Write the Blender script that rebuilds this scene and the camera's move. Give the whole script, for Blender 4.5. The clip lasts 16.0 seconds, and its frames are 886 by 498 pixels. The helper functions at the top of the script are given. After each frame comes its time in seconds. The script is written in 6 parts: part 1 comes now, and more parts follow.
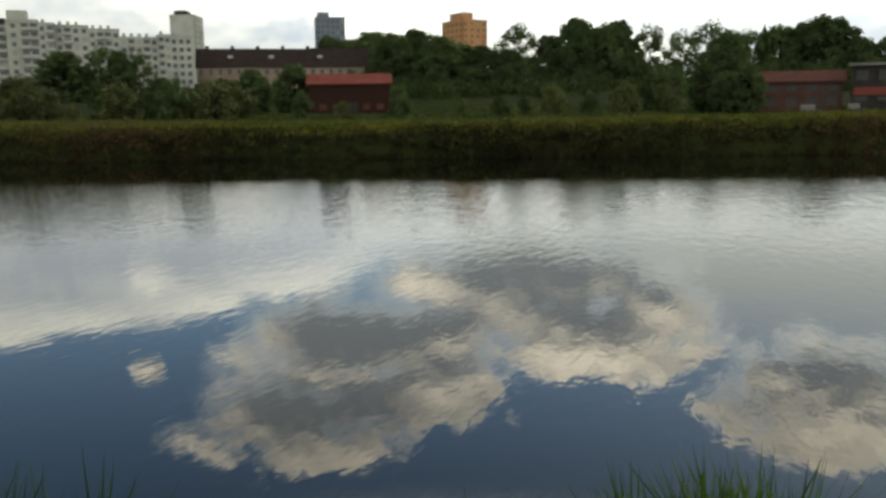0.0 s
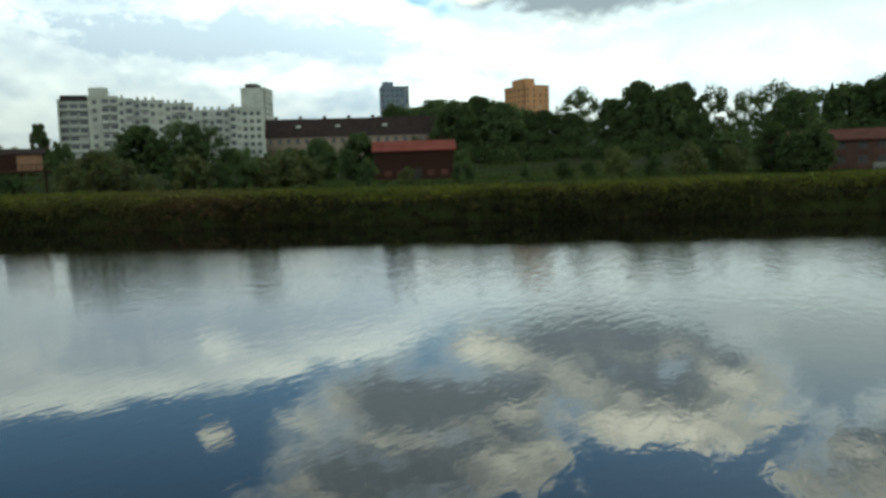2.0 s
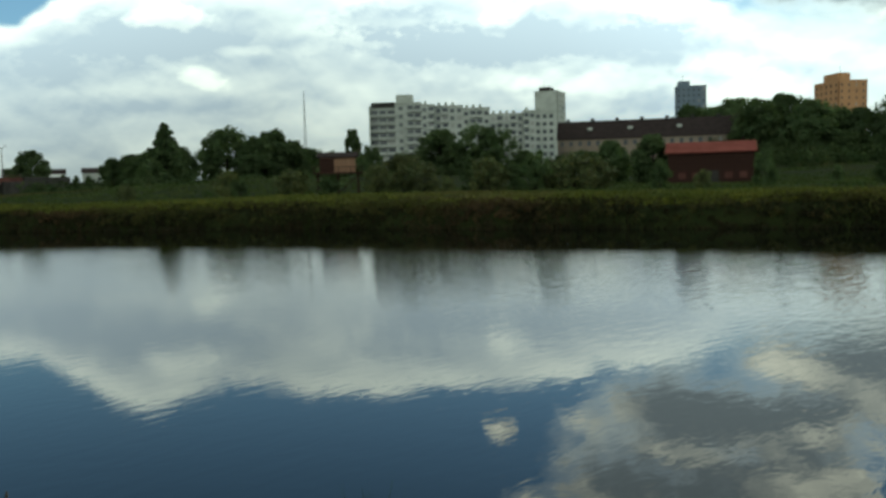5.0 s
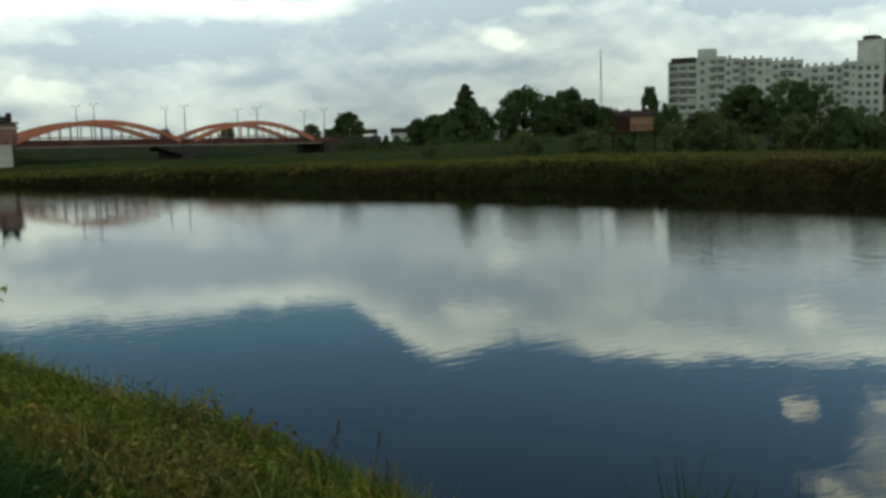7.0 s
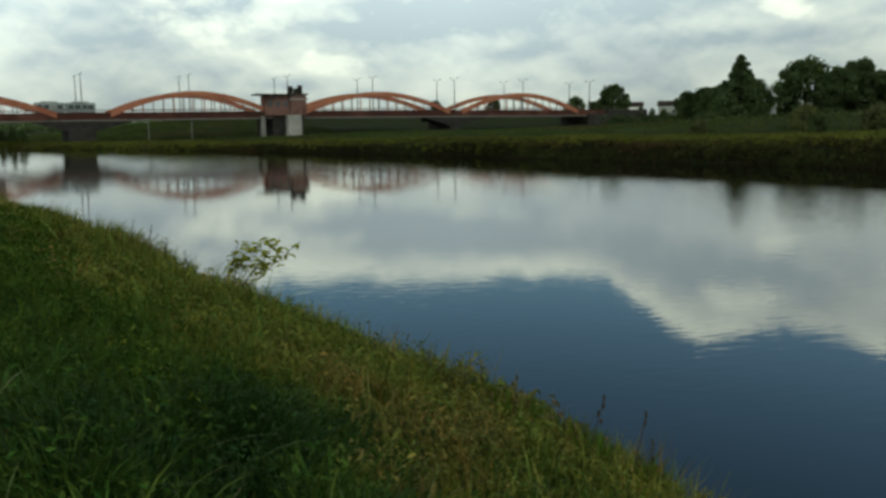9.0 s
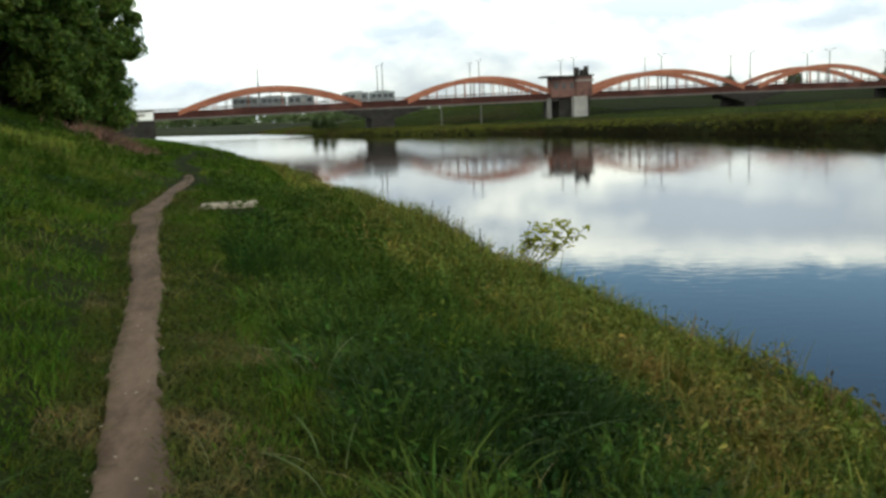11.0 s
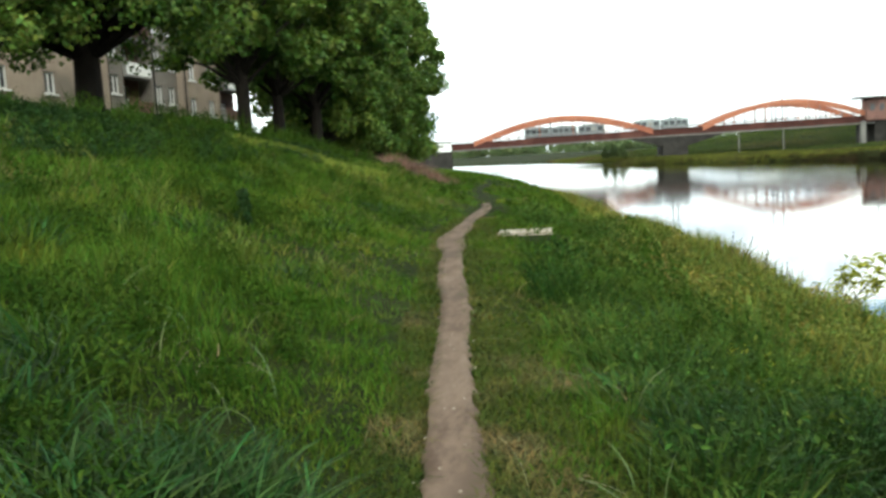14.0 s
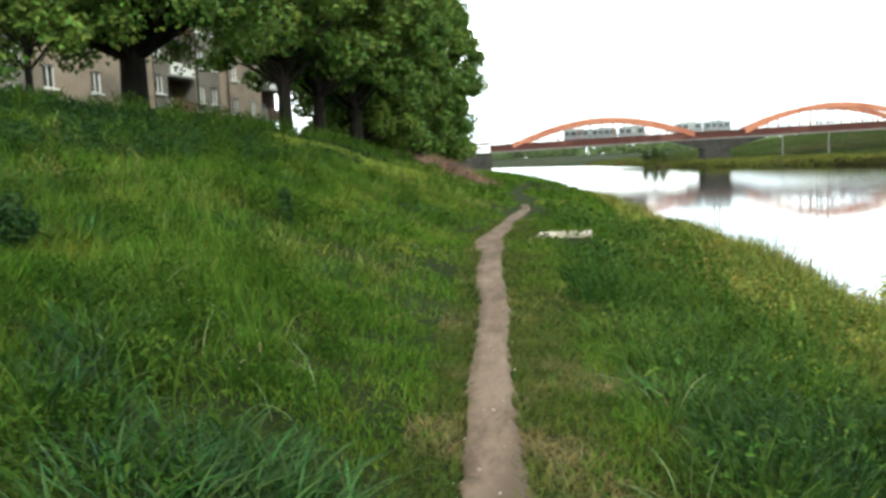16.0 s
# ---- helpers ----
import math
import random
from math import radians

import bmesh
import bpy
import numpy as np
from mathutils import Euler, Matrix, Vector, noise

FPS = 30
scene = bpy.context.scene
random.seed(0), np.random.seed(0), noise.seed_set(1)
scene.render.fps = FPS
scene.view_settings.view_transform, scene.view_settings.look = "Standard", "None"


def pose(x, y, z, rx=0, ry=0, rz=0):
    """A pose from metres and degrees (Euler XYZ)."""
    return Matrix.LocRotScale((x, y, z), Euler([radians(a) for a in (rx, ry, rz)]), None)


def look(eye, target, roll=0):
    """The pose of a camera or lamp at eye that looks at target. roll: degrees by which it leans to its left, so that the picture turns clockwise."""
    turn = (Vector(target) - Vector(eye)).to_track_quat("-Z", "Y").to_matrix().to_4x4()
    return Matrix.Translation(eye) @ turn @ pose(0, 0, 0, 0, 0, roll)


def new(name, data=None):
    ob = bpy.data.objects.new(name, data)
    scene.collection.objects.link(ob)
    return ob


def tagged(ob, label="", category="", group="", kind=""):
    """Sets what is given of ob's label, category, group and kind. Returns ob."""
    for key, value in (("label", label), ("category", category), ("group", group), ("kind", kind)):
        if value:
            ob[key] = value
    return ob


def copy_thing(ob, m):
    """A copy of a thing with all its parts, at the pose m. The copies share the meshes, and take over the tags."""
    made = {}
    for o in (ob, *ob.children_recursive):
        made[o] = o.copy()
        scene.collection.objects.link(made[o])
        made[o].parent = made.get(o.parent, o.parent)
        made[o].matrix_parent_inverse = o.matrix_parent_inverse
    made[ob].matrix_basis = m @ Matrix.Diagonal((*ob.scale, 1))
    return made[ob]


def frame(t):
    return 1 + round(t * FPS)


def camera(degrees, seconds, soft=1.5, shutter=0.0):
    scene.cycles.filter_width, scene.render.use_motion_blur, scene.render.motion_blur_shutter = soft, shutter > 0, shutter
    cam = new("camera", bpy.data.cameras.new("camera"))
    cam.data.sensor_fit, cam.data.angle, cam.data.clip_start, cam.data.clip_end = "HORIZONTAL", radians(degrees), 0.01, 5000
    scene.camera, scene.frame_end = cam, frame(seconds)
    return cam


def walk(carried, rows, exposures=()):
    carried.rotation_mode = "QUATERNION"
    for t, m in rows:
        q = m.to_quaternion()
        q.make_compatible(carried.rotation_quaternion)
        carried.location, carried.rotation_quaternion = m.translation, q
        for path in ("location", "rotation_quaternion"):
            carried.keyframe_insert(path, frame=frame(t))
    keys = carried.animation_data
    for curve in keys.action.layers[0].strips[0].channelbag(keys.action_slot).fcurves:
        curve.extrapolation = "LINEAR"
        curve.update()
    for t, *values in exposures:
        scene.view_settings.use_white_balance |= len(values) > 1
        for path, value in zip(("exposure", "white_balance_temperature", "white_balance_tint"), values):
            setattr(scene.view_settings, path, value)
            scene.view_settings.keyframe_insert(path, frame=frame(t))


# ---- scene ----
# eye 4 m over the water, held at arm's length from the turning body
EYE, ARM = 4.0, 0.55
cam = camera(53.65, 16.0, soft=3.1)
# seconds, pitch, roll, yaw (0 looks straight across the river)
TURN = [
    (0.0, -9.23, 0.76, 3.85), (0.5, -5.85, 1.4, 4.17), (1.0, -5.48, 1.41, 3.81),
    (1.5, -5.21, 1.58, 5.38), (2.0, -4.96, 1.83, 7.96), (2.5, -5.07, 1.82, 10.75),
    (3.0, -5.06, 1.86, 13.73), (3.5, -4.92, 2.16, 17.73), (4.0, -4.62, 2.18, 20.79),
    (6.5, -5.96, 1.24, 39.71), (7.0, -6.43, 1.41, 45.63), (7.5, -5.3, 0.33, 50.28),
    (8.0, -6.62, 1.23, 53.54), (8.5, -7.26, 1.48, 59.87), (9.0, -7.88, 0.64, 62.57),
    (9.5, -8.74, 1.72, 68.8), (10.0, -9.13, 2.15, 73.45), (12.5, -6.92, 2.49, 90.82),
    (13.0, -6.61, 2.73, 94.1), (13.5, -6.21, 2.99, 97.69), (14.0, -5.87, 3.14, 99.47),
    (14.5, -5.48, 2.88, 102.1), (15.0, -5.63, 3.03, 102.87), (15.5, -5.68, 2.96, 102.92),
    (16.0, -5.68, 2.69, 101.98),
]
EXPOSURES = [(0.0, -0.3, 7300, 4), (1.0, -0.33, 7000, 2), (2.0, -0.4, 6400, -8), (4.0, -0.5, 6400, -12), (7.0, -0.63, 6700, -9), (9.0, -0.58, 6900, -9), (10.2, -0.24, 6900, -5), (11.2, 0.18, 6850, 2), (12.3, 0.64, 6800, 6), (13.4, 0.9, 6800, 0), (14.6, 1.38, 6600, -3), (16.0, 1.48, 6650, -2)]
walk(cam, [(t, pose(-ARM * math.sin(radians(y)), ARM * math.cos(radians(y)), EYE, 90 + p, r, y)) for t, p, r, y in TURN], EXPOSURES)

# ---------------------------------------------------------------- sky, clouds, sun
class Nodes:
    """Shortcuts for a node tree."""

    def __init__(self, tree):
        self.tree = tree
        tree.nodes.clear()

    def add(self, kind, **inputs):
        n = self.tree.nodes.new(kind)
        for k, v in inputs.items():
            self.put(n.inputs[k.replace("_", " ")], v)
        return n

    def put(self, socket, v):
        if isinstance(v, bpy.types.NodeSocket):
            self.tree.links.new(v, socket)
        elif isinstance(v, tuple) and len(v) == 3 and socket.type == "RGBA":
            socket.default_value = (*v, 1)
        else:
            socket.default_value = v

    def m(self, op, a, b=0.0, c=0.0, clamp=False):
        n = self.tree.nodes.new("ShaderNodeMath")
        n.operation, n.use_clamp = op, clamp
        for s, v in zip(n.inputs, (a, b, c)):
            self.put(s, v)
        return n.outputs[0]

    def step(self, v, lo, hi, out0=0.0, out1=1.0):
        n = self.tree.nodes.new("ShaderNodeMapRange")
        n.interpolation_type = "SMOOTHSTEP"
        for s, x in zip(n.inputs, (v, lo, hi, out0, out1)):
            self.put(s, x)
        return n.outputs[0]

    def line(self, v, lo, hi, out0=0.0, out1=1.0):
        n = self.tree.nodes.new("ShaderNodeMapRange")
        for s, x in zip(n.inputs, (v, lo, hi, out0, out1)):
            self.put(s, x)
        return n.outputs[0]

    def mix(self, f, a, b, blend="MIX"):
        n = self.tree.nodes.new("ShaderNodeMix")
        n.data_type, n.blend_type = "RGBA", blend
        self.put(n.inputs[0], f), self.put(n.inputs[6], a), self.put(n.inputs[7], b)
        return n.outputs[2]

    def noise(self, vec, scale, detail=4.0, rough=0.55, dist=0.0):
        n = self.add("ShaderNodeTexNoise", Vector=vec, Scale=scale, Detail=detail, Roughness=rough, Distortion=dist)
        return n.outputs[0]

    def ramp(self, f, stops):
        n = self.tree.nodes.new("ShaderNodeValToRGB")
        self.put(n.inputs[0], f)
        el = n.color_ramp.elements
        while len(el) < len(stops):
            el.new(1.0)
        for e, (p, c) in zip(el, stops):
            e.position = p
            e.color = (*c, 1) if isinstance(c, tuple) else (c, c, c, 1)
        return n.outputs[0]

    def mul(self, vec, v):
        n = self.tree.nodes.new("ShaderNodeVectorMath")
        n.operation = "MULTIPLY"
        self.put(n.inputs[0], vec)
        self.put(n.inputs[1], v)
        return n.outputs[0]


SUN_AZ, SUN_EL = 35.0, 42.0
world = bpy.data.worlds.new("world")
scene.world = world
world.use_nodes = True
N = Nodes(world.node_tree)
ray = N.add("ShaderNodeTexCoord").outputs["Generated"]
sep = N.add("ShaderNodeSeparateXYZ", Vector=ray).outputs
el = N.m("MULTIPLY", N.m("ARCSINE", sep[2]), 57.2958)
az = N.m("MULTIPLY", N.m("ARCTAN2", N.m("MULTIPLY", sep[0], -1.0), sep[1]), 57.2958)
# billows: rounded lumps in the sky's own angles, wider than high
flat = N.add("ShaderNodeCombineXYZ", X=N.m("MULTIPLY", az, 0.1), Y=N.m("MULTIPLY", el, 0.17), Z=3.0).outputs[0]
big = N.m("SUBTRACT", N.noise(flat, 1.1, 3.0, 0.5), 0.5)
lump = N.m("SUBTRACT", N.noise(flat, 2.2, 5.0, 0.54, 0.3), 0.5)
raised = N.add("ShaderNodeCombineXYZ", X=N.m("MULTIPLY", az, 0.1), Y=N.m("MULTIPLY", N.m("ADD", el, 0.9), 0.17), Z=3.0).outputs[0]
relief = N.m("SUBTRACT", N.noise(flat, 2.2, 3.0, 0.5, 0.3), N.noise(raised, 2.2, 3.0, 0.5, 0.3))
fine = N.m("SUBTRACT", N.noise(flat, 9.0, 6.0, 0.6), 0.5)
nudged = N.add("ShaderNodeCombineXYZ", X=N.m("MULTIPLY", az, 0.1), Y=N.m("MULTIPLY", N.m("ADD", el, 0.45), 0.17), Z=3.0).outputs[0]
puff = N.m("SUBTRACT", N.noise(flat, 5.2, 5.0, 0.58, 0.5), N.noise(nudged, 5.2, 5.0, 0.58, 0.5))
# the sheet of cloud over the horizon, with its upper edge
edge = N.m("MULTIPLY", N.ramp(N.line(az, -40, 110), (
    (0.0, 0.46), (0.22, 0.48), (0.285, 0.5), (0.32, 0.53), (0.36, 0.6), (0.415, 0.665), (0.46, 0.69), (0.505, 0.665), (0.54, 0.625), (0.573, 0.67),
    (0.592, 0.6), (0.614, 0.49), (0.64, 0.48), (0.68, 0.52), (0.72, 0.5), (0.754, 0.48), (0.8, 0.6), (1.0, 0.8))), 20.0)
over = N.m("ADD", N.m("SUBTRACT", edge, el), N.m("MULTIPLY", lump, 2.6))
sheet = N.m("MULTIPLY", N.step(over, -0.25, N.step(az, 12.0, -4.0, 0.5, 5.5)), N.step(az, -60, -10, 0.75, 1.0))
# single clouds above it: azimuth, elevation, half width, half height
def heaps(at, bumps):
    """How deep a direction at elevation `at` lies inside the single clouds."""
    heap = None
    for a, e, ra, re in ((10.5, 15.0, 8.8, 3.4), (13.4, 19.6, 8.6, 3.5), (5.0, 18.4, 7.0, 2.8), (-5.5, 14.8, 10.0, 3.4), (-20.0, 17.6, 7.0, 4.4), (23.4, 16.0, 1.35, 0.85), (-1.0, 11.5, 13.0, 3.4), (-10.0, 13.6, 5.0, 3.2), (12.3, 17.6, 5.5, 2.8), (5.0, 15.4, 6.5, 3.4)):
        dx = N.m("MULTIPLY", N.m("SUBTRACT", az, a), 1.0 / ra)
        dy = N.m("MULTIPLY", N.m("SUBTRACT", at, e), 1.0 / re)
        d = N.m("SUBTRACT", 1.0, N.m("SQRT", N.m("ADD", N.m("MULTIPLY", dx, dx), N.m("MULTIPLY", dy, dy))))
        heap = d if heap is None else N.m("SMOOTH_MAX", heap, d, 0.15)
    return N.m("ADD", heap, N.m("MULTIPLY", bumps, 1.6))


lifted = N.add("ShaderNodeCombineXYZ", X=N.m("MULTIPLY", az, 0.1), Y=N.m("MULTIPLY", N.m("ADD", el, 1.1), 0.17), Z=3.0).outputs[0]
lump_up = N.m("SUBTRACT", N.noise(lifted, 2.2, 5.0, 0.54, 0.3), 0.5)
deep = heaps(el, lump)
rise = N.m("SUBTRACT", deep, heaps(N.m("ADD", el, 1.1), lump_up))       # positive on the clouds' tops
deep = N.m("ADD", deep, N.m("MULTIPLY", fine, 0.36))
cumulus = N.step(deep, -0.05, N.step(rise, 0.0, 0.3, 0.62, 0.16))
# broken cloud all over the rest of the sky
away = N.m("MAXIMUM", N.step(el, 24.0, 30.0), N.m("MAXIMUM", N.step(az, 82.0, 100.0), N.step(N.m("MULTIPLY", az, -1.0), 26.0, 34.0)))
broken = N.m("MULTIPLY", N.step(N.m("ADD", big, N.m("MULTIPLY", lump, 0.6)), -0.2, 0.02), away)
cover = N.m("MAXIMUM", sheet, N.m("MAXIMUM", cumulus, broken))
# lit rims and grey bellies
def spot(a, e, ra, re, rough):
    """A soft uneven patch of cloud round a direction."""
    dx = N.m("POWER", N.m("MULTIPLY", N.m("ABSOLUTE", N.m("SUBTRACT", az, a)), 1.0 / ra), 2.0)
    dy = N.m("POWER", N.m("MULTIPLY", N.m("ABSOLUTE", N.m("SUBTRACT", el, e)), 1.0 / re), 2.0)
    return N.step(N.m("ADD", N.m("SUBTRACT", 1.0, N.m("SQRT", N.m("ADD", dx, dy))), N.m("ADD", N.m("MULTIPLY", lump, 1.5 * rough), N.m("MULTIPLY", fine, 0.7 * rough))), -0.05, 0.75)


shade_sheet = N.m("ADD", N.m("ADD", N.m("MULTIPLY", big, 1.3), N.m("ADD", N.m("MULTIPLY", relief, 0.95), N.m("MULTIPLY", puff, 0.35))), N.m("ADD", N.m("MULTIPLY", N.step(over, 2.2, 0.1), 0.5), N.step(el, 6.0, 1.0, 0.3, 0.42)))
for a, e, ra, re, w, rough in ((21.5, 8.7, 11.0, 1.7, -0.78, 1.4), (46.0, 9.2, 9.0, 1.9, -0.46, 1.2), (29.0, 10.6, 4.5, 1.3, -0.45, 1.8), (44.5, 5.2, 7.0, 0.9, -0.25, 1.0), (63.5, 7.0, 9.5, 2.2, -0.42, 1.2), (48.0, 7.2, 6.0, 1.3, -0.2, 1.2), (72.0, 2.9, 4.0, 0.6, -0.25, 1.0),
                               (42.5, 10.5, 3.0, 0.9, 0.6, 2.2), (41.9, 7.0, 1.5, 0.65, 0.5, 2.8), (39.0, 8.6, 2.4, 0.5, 0.35, 2.2), (23.0, 10.1, 1.6, 1.0, 0.6, 2.2), (69.3, 4.3, 2.6, 0.7, 0.4, 2.2), (56.0, 8.9, 4.0, 0.9, 0.3, 2.2), (74.0, 7.4, 7.0, 2.2, 0.35, 2.2), (16.0, 6.2, 12.0, 1.4, 0.3, 1.6)):
    shade_sheet = N.m("ADD", shade_sheet, N.m("MULTIPLY", spot(a, e, ra, re, rough), w))
shade_sheet = N.m("ADD", shade_sheet, 0.0, clamp=True)
shade_heap = N.m("ADD", N.m("ADD", N.m("ADD", N.m("MULTIPLY", rise, 0.85), N.m("MULTIPLY", puff, 0.8)), N.m("MULTIPLY", N.step(deep, 0.32, 0.0), 0.25)), N.m("ADD", N.m("MULTIPLY", big, 1.5), 0.2))
for a, e, ra, re, dim in ((9.8, 14.4, 6.5, 2.2, 0.65), (12.0, 19.2, 5.6, 2.3, 0.42), (-2.0, 10.8, 9.0, 2.2, 0.3), (-6.0, 14.6, 4.0, 1.4, 0.3), (-18.5, 16.6, 5.0, 2.2, 0.35), (5.4, 12.0, 2.6, 1.5, -0.4), (9.6, 14.6, 3.6, 1.5, 0.3), (-11.0, 13.5, 3.0, 2.6, -0.3), (9.0, 17.0, 3.5, 0.6, -0.35), (23.2, 15.8, 2.2, 1.3, 0.4)):
    q = N.m("SQRT", N.m("ADD", N.m("POWER", N.m("MULTIPLY", N.m("SUBTRACT", az, a), 1.0 / ra), 2.0), N.m("POWER", N.m("MULTIPLY", N.m("SUBTRACT", el, e), 1.0 / re), 2.0)))
    shade_heap = N.m("SUBTRACT", shade_heap, N.m("MULTIPLY", N.step(N.m("ADD", N.m("SUBTRACT", 1.0, q), N.m("ADD", N.m("MULTIPLY", lump, 1.9), N.m("MULTIPLY", fine, 0.5))), -0.35, 0.85), dim))
shade_heap = N.m("ADD", shade_heap, N.step(az, 8.0, -2.0, 0.0, 0.12), clamp=True)
col_sheet = N.mix(shade_sheet, (0.45, 0.51, 0.61), (1.0, 1.01, 0.98))
col_heap = N.mix(shade_heap, (0.255, 0.288, 0.335), (1.36, 1.27, 1.12))
thick = N.ramp(N.line(az, -20, 100), ((0.0, 0.97), (0.2, 0.92), (0.33, 0.69), (0.48, 0.56), (0.57, 0.62), (0.68, 0.73), (0.85, 0.66), (0.93, 0.8), (1.0, 0.88)))
col_sheet = N.mul(col_sheet, N.mul(thick, (1.7, 1.7, 1.7)))
cloud = N.mix(N.m("MULTIPLY", cumulus, N.m("SUBTRACT", 1.0, sheet), clamp=True), col_sheet, col_heap)
gain = N.m("ADD", N.line(el, 0.0, 17.0, 8.2, 28.0), N.step(el, 20.0, 40.0, 0.0, -20.5))
cloud = N.mul(cloud, N.add("ShaderNodeCombineXYZ", X=gain, Y=gain, Z=gain).outputs[0])
sky = N.add("ShaderNodeTexSky")
sky.sky_type, sky.sun_disc = "NISHITA", False
sky.sun_elevation, sky.sun_rotation = radians(SUN_EL), radians(SUN_AZ)
sky.air_density, sky.dust_density, sky.ozone_density = 1.0, 0.6, 1.5
thin = N.m("MULTIPLY", N.step(el, N.step(az, -5.0, -14.0, 14.5, 19.0), N.step(az, -5.0, -14.0, 7.0, 10.0)), N.step(az, 14.0, 0.0, 0.0, 0.85))      # haze low over the horizon
blue = N.mix(thin, N.mul(sky.outputs[0], (1.45, 1.7, 1.9)), (12.0, 12.4, 12.4))
shown = N.mix(cover, blue, cloud)
back = N.add("ShaderNodeBackground", Color=shown, Strength=0.1)
N.put(N.add("ShaderNodeOutputWorld").inputs[0], back.outputs[0])

sun = new("sun", bpy.data.lights.new("sun", "SUN"))
sun.data.energy, sun.data.angle, sun.data.color = 0.8, radians(14), (1.0, 0.94, 0.85)
a, e = radians(SUN_AZ), radians(SUN_EL)
sun.matrix_world = look((0, 0, 0), (-math.sin(a) * math.cos(e), -math.cos(a) * math.cos(e), -math.sin(e)))

# ---------------------------------------------------------------- materials
def material(name, c1, c2, scale=1.0, rough=0.85, bump=0.2, fine=12.0, spread=0.0, island=0.0, stretch=(1, 1, 1), metal=0.0, leafy=0.0, c3=None, ior=1.45):
    """Two colours mixed by noise at two sizes, with relief. spread: change from object to object; island: from piece to piece; leafy: light let through."""
    mt = bpy.data.materials.new(name)
    mt.use_nodes = True
    n = Nodes(mt.node_tree)
    place = n.add("ShaderNodeTexCoord").outputs["Object"]
    place = n.mul(place, stretch)
    coarse = n.noise(place, scale, 5.0, 0.6)
    grain = n.noise(place, scale * fine, 4.0, 0.65)
    col = n.mix(n.step(n.m("ADD", n.m("MULTIPLY", coarse, 0.65), n.m("MULTIPLY", grain, 0.35)), 0.34, 0.66), c1, c2)
    if c3:
        col = n.mix(n.step(n.noise(place, scale * 0.37, 3.0), 0.52, 0.68), col, c3)
    if spread:
        r = n.add("ShaderNodeObjectInfo").outputs["Random"]
        k = n.line(r, 0, 1, 1 - spread, 1 + spread)
        col = n.mul(col, n.add("ShaderNodeCombineXYZ", X=k, Y=k, Z=k).outputs[0])
    if island:
        r = n.add("ShaderNodeNewGeometry").outputs["Random Per Island"]
        k = n.line(r, 0, 1, 1 - island, 1 + island)
        g = n.line(n.m("FRACT", n.m("MULTIPLY", r, 7.31)), 0, 1, 1 - island * 0.6, 1 + island * 0.6)
        col = n.mul(col, n.add("ShaderNodeCombineXYZ", X=n.m("MULTIPLY", k, g), Y=k, Z=k).outputs[0])
    b = n.add("ShaderNodeBump", Strength=bump, Distance=0.1 / max(scale, 0.1), Height=n.m("ADD", n.m("MULTIPLY", coarse, 0.6), n.m("MULTIPLY", grain, 0.4)))
    p = n.add("ShaderNodeBsdfPrincipled", Base_Color=col, Roughness=rough, Metallic=metal, IOR=ior, Normal=b.outputs[0])
    out = p.outputs[0]
    if leafy:
        t = n.add("ShaderNodeBsdfTranslucent", Color=n.mul(col, (1.1, 1.25, 0.6)))
        ms = n.add("ShaderNodeMixShader", Fac=leafy)
        n.put(ms.inputs[1], out), n.put(ms.inputs[2], t.outputs[0])
        out = ms.outputs[0]
    n.put(n.add("ShaderNodeOutputMaterial").inputs[0], out)
    return mt


